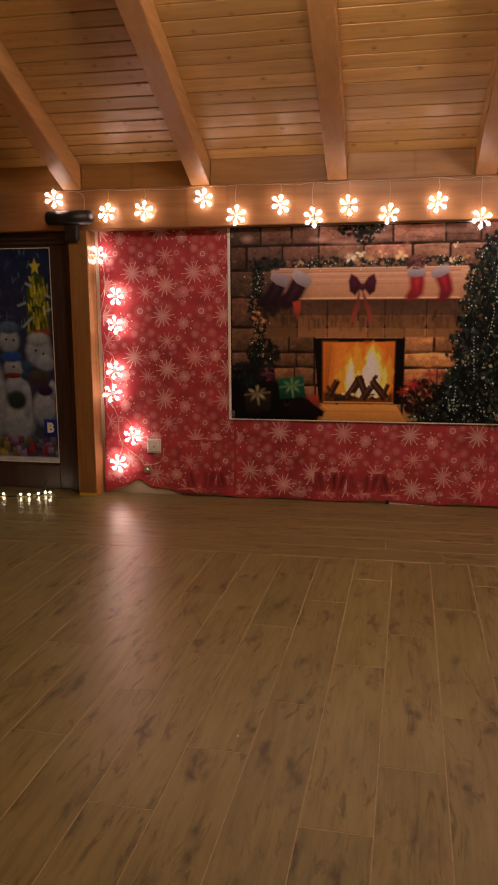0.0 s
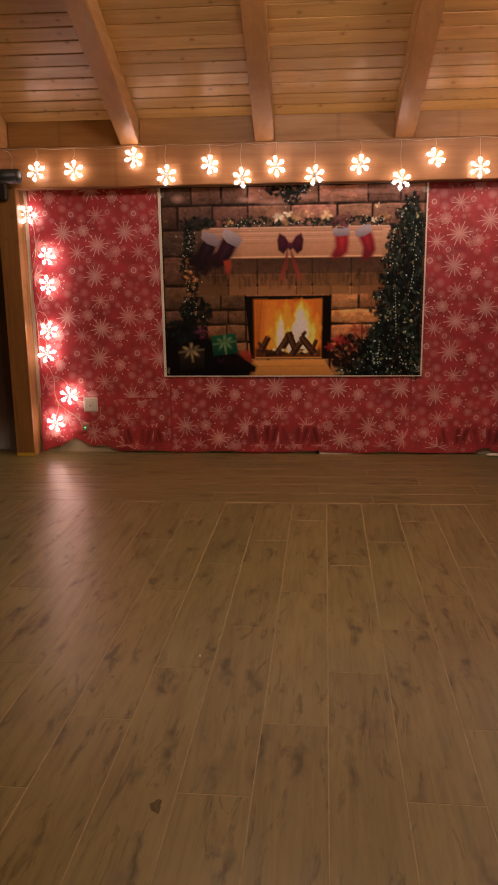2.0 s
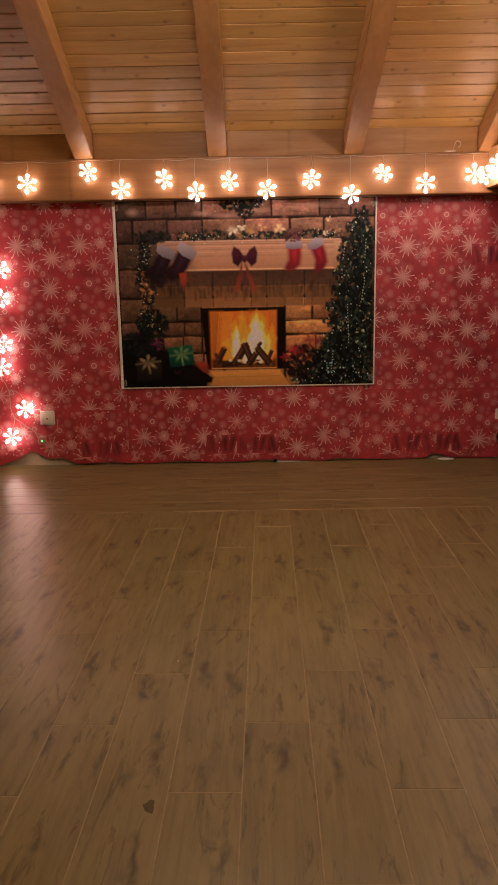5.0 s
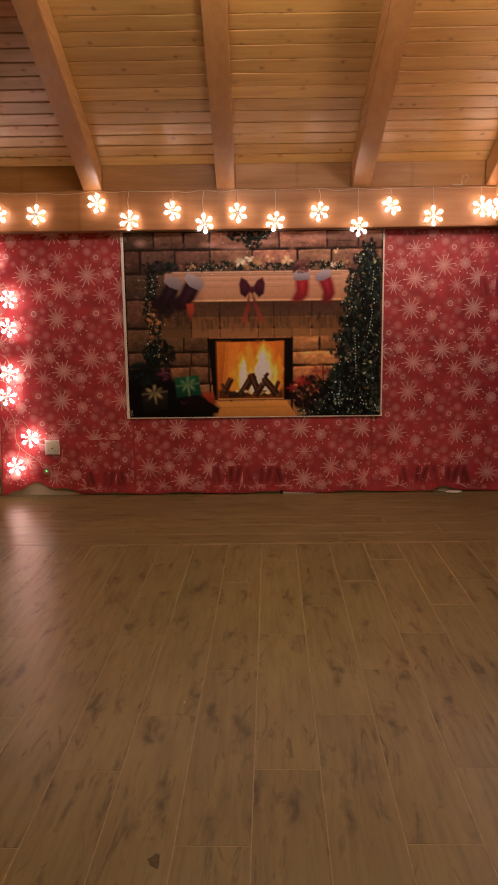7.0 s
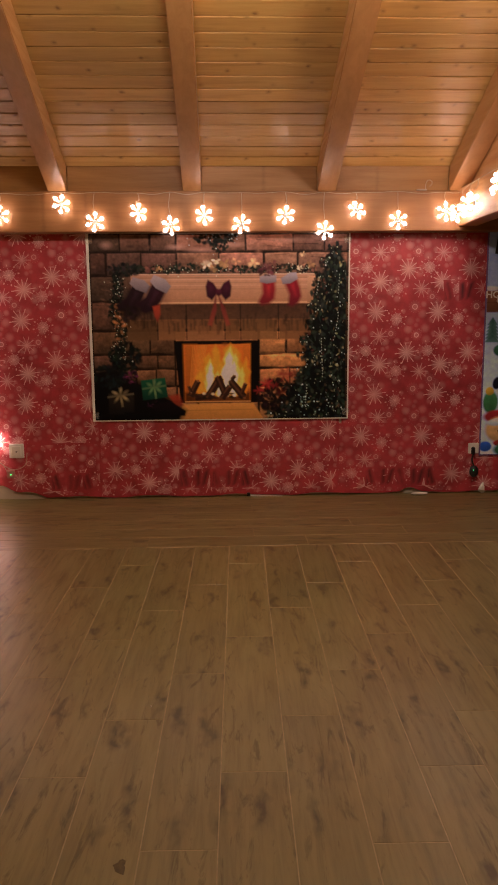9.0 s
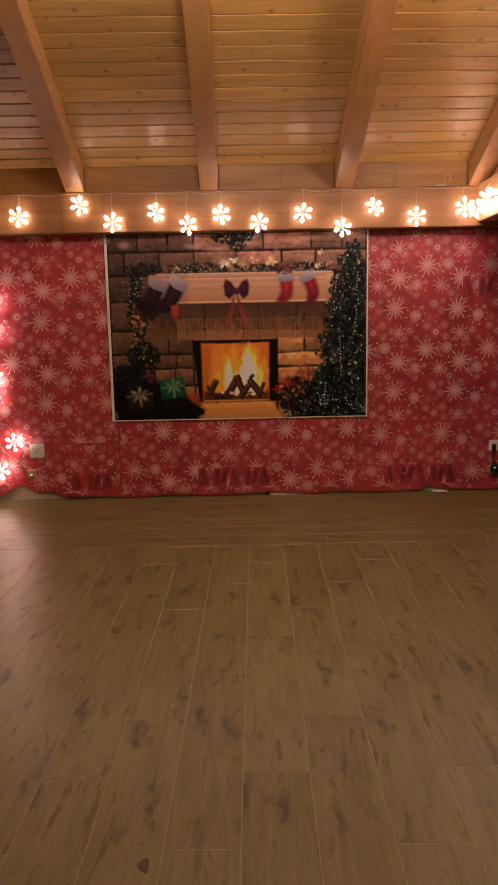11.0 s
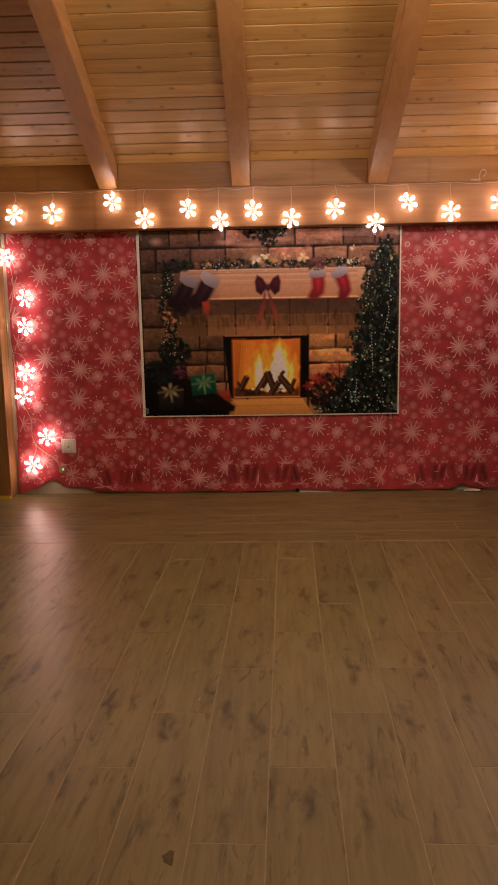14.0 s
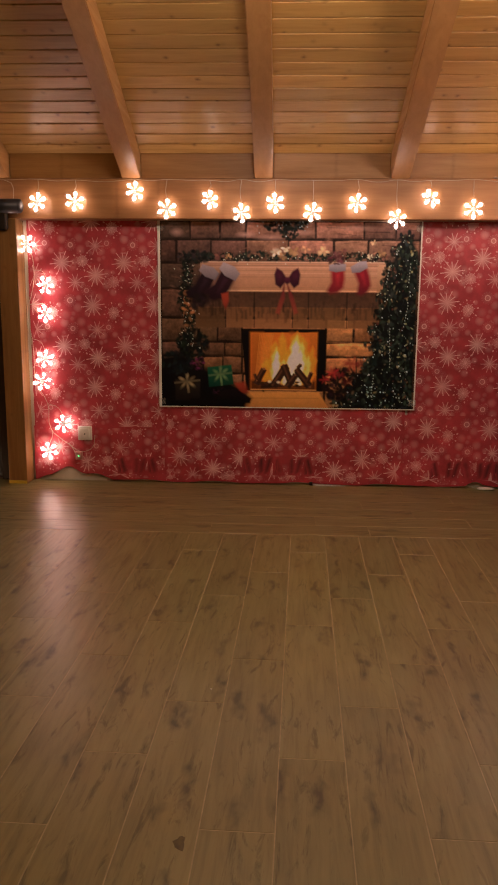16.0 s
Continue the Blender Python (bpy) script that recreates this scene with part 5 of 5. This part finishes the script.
    ball(bm, (2.19, -0.07, 0.040), 0.045, 2, (0.6, 0.5, 0.9))
    for v in bm.verts:
        v.co += Vector((0.030, 0.016, 0.026)) * noise.noise(v.co * 31.0)
        v.co.z = max(v.co.z, 0.001)
    thing("paper_scrap", bm, M_PLASTIC, "crumpled white paper scrap leaning on the wall", "paper scrap")


def glass():
    m, nt, b = base("dusty glass", (0.75, 0.85, 0.78), 0.08)
    b.inputs["Transmission Weight"].default_value = 0.9
    return m


M_GLASS = glass()
M_BORDER = plain("purple banner border", (0.16, 0.10, 0.26), 0.5)
M_INKRED = plain("red lettering ink", (0.50, 0.12, 0.15), 0.5)
right_side()


def wrap_marks():
    """Dark print of the house wrap showing through the thin paper, as plain blurred bars."""
    for x0, n, h, z0, off in ((-1.40, 3, 0.15, 0.07, 0.0072), (-0.34, 5, 0.16, 0.08, 0.0102), (1.22, 5, 0.16, 0.07, 0.0072), (1.84, 2, 0.17, 1.60, 0.0032)):
        ob = empty("wrap_print", (0, 0, 0), "faint dark bars of print showing through red paper", "print")
        for k in range(n):
            x = x0 + k * 0.128
            bm = bmesh.new()
            lay = bm.loops.layers.float_color.new("cover")
            dark = (0.78, 0.45, 0.64)[(k + n) % 3]
            for a, b, lean in ((0.012, 0.030, 0.0), (0.050, 0.030, 0.25 * (1 if k % 2 else -1))):
                for i in range(5):
                    q0, q1 = z0 + h * i / 5, z0 + h * (i + 1) / 5
                    s0, s1 = x + a + lean * (q0 - z0), x + a + lean * (q1 - z0)
                    c0, c1 = (dark * math.sin(math.pi * min(0.5, 2 * t)) * math.sin(math.pi * min(0.5, 2 * (1 - t))) for t in (i / 5, (i + 1) / 5))
                    lay_ink(bm, lay, [(s0 - b, q0), (s0, q0), (s1, q1), (s1 - b, q1)], (0, c0, c1, 0), off + 0.0002 * (a > 0.02))
                    lay_ink(bm, lay, [(s0, q0), (s0 + b, q0), (s1 + b, q1), (s1, q1)], (c0, 0, 0, c1), off + 0.0002 * (a > 0.02))
            part("print_bar", bm, M_MARK, ob)


wrap_marks()


# ---- fill lamps, added out of view ----
def fill_lamps():
    # unseen globes stand in for the room's unknown lighting; places chosen for brightness
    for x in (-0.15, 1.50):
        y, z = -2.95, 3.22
        ob = empty("pendant_lamp", (0, 0, 0), "added unseen globe lamp standing in for the room's other lighting", "lamp", "pendant lamps")
        part("globe", ball(bmesh.new(), (x, y, z), 0.14, 3), M_FILL, ob, smooth=True)
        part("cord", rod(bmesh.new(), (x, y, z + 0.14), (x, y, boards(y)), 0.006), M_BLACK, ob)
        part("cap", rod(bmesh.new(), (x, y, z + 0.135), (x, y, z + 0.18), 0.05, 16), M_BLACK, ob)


fill_lamps()


# ---- floor tiles ----
def floor_tiles():
    rnd = random.Random(21)
    W, L, SEAM, BAND, J, SKEW = 0.2207, 1.066, 0.040, -1.42, 0.0016, 0.0228

    def tile_mesh(w, l, along_y, name):
        bm = bmesh.new()
        a, b = (w, l) if along_y else (l, w)
        j = J if along_y else J * 0.55
        box(bm, -a / 2 + j, a / 2 - j, -b / 2 + j, b / 2 - j, -0.0039, 0.0, bevel=0.0010)
        return finish(bm, name, M_TILE_Y if along_y else M_TILE_X)

    whole_y, whole_x = tile_mesh(W, L, True, "tile"), tile_mesh(W, L, False, "tile")
    cache = {}
    floor = bpy.data.objects["floor"]
    rest = bmesh.new()
    rest_mat = M_TILE_Y
    count = 0

    def put(x0, x1, y0, y1, along_y, near):
        nonlocal count
        w, l = (x1 - x0, y1 - y0) if along_y else (y1 - y0, x1 - x0)
        if w < 0.02 or l < 0.02:
            return
        if near:
            key = (round(w, 3), round(l, 3), along_y)
            if key == (round(W, 3), round(L, 3), True):
                me = whole_y
            elif key == (round(W, 3), round(L, 3), False):
                me = whole_x
            else:
                me = cache.get(key) or tile_mesh(w, l, along_y, "tile")
                cache[key] = me
            ob = new("tile", me)
            ob.parent = floor
            cx, cy = (x0 + x1) / 2, (y0 + y1) / 2
            ob.location = (cx + (SKEW * (cy - BAND) if along_y else 0.0), cy, 0)
            ob.rotation_euler = (0, 0, -SKEW if along_y else 0.0)
            count += 1
        else:
            dx = SKEW * ((y0 + y1) / 2 - BAND) if along_y else 0.0
            box(rest, x0 + J + dx, x1 - J + dx, y0 + J, y1 - J, -0.0039, 0.0)

    k0 = int((WEST - SEAM) / W) - 1
    for k in range(k0, 40):
        x0, x1 = max(WEST, SEAM + k * W), min(EAST, SEAM + (k + 1) * W)
        if x1 - x0 < 0.01:
            continue
        joint = (-3.912, -3.567, -4.274)[k % 3]
        y = joint - 6 * L
        while y < BAND:
            y0, y1 = max(y, SOUTH), min(y + L, BAND)
            if y1 > SOUTH and y1 - y0 > 0.02:
                put(x0, x1, y0, y1, True, x1 > -2.75 and x0 < 2.4 and y1 > -6.6)
            y += L
    row = 0
    y = BAND
    while y < 0.0:
        y1 = min(y + W, 0.0)
        x = WEST - (0.35 * row) % L
        while x < EAST:
            put(max(x, WEST), min(x + L, EAST), y, y1, False, x + L > -3.2 and x < 2.6)
            x += L
        y = y1
        row += 1
    ob = part("tile_field", rest, rest_mat, floor)
    tagged(ob, kind="stuff")
    # dark stain and a white crumb on the tiles
    bm = bmesh.new()
    b2 = bmesh.new()
    bmesh.ops.create_cone(b2, cap_ends=True, segments=14, radius1=0.022, radius2=0.016, depth=0.0006)
    for v in b2.verts:
        v.co.x *= 0.80 + 0.9 * noise.noise(v.co * 70)
        v.co.y *= 1.3 + 0.8 * noise.noise(v.co * 45 + Vector((3, 1, 2)))
    join(bm, b2, Matrix.Translation((-0.29, -4.33, 0.0004)))
    thing("floor_stain", bm, M_STAIN, "dark round stain on a floor tile", "stain")
    bm = bmesh.new()
    ball(bm, (-0.287, -3.476, 0.003), 0.004, 1)
    thing("crumb", bm, M_PLASTIC, "tiny white crumb lying on the tiles", "crumb")


M_STAIN = plain("dark stain", (0.075, 0.055, 0.012), 0.5, vary=0.4, scale=60)
floor_tiles()
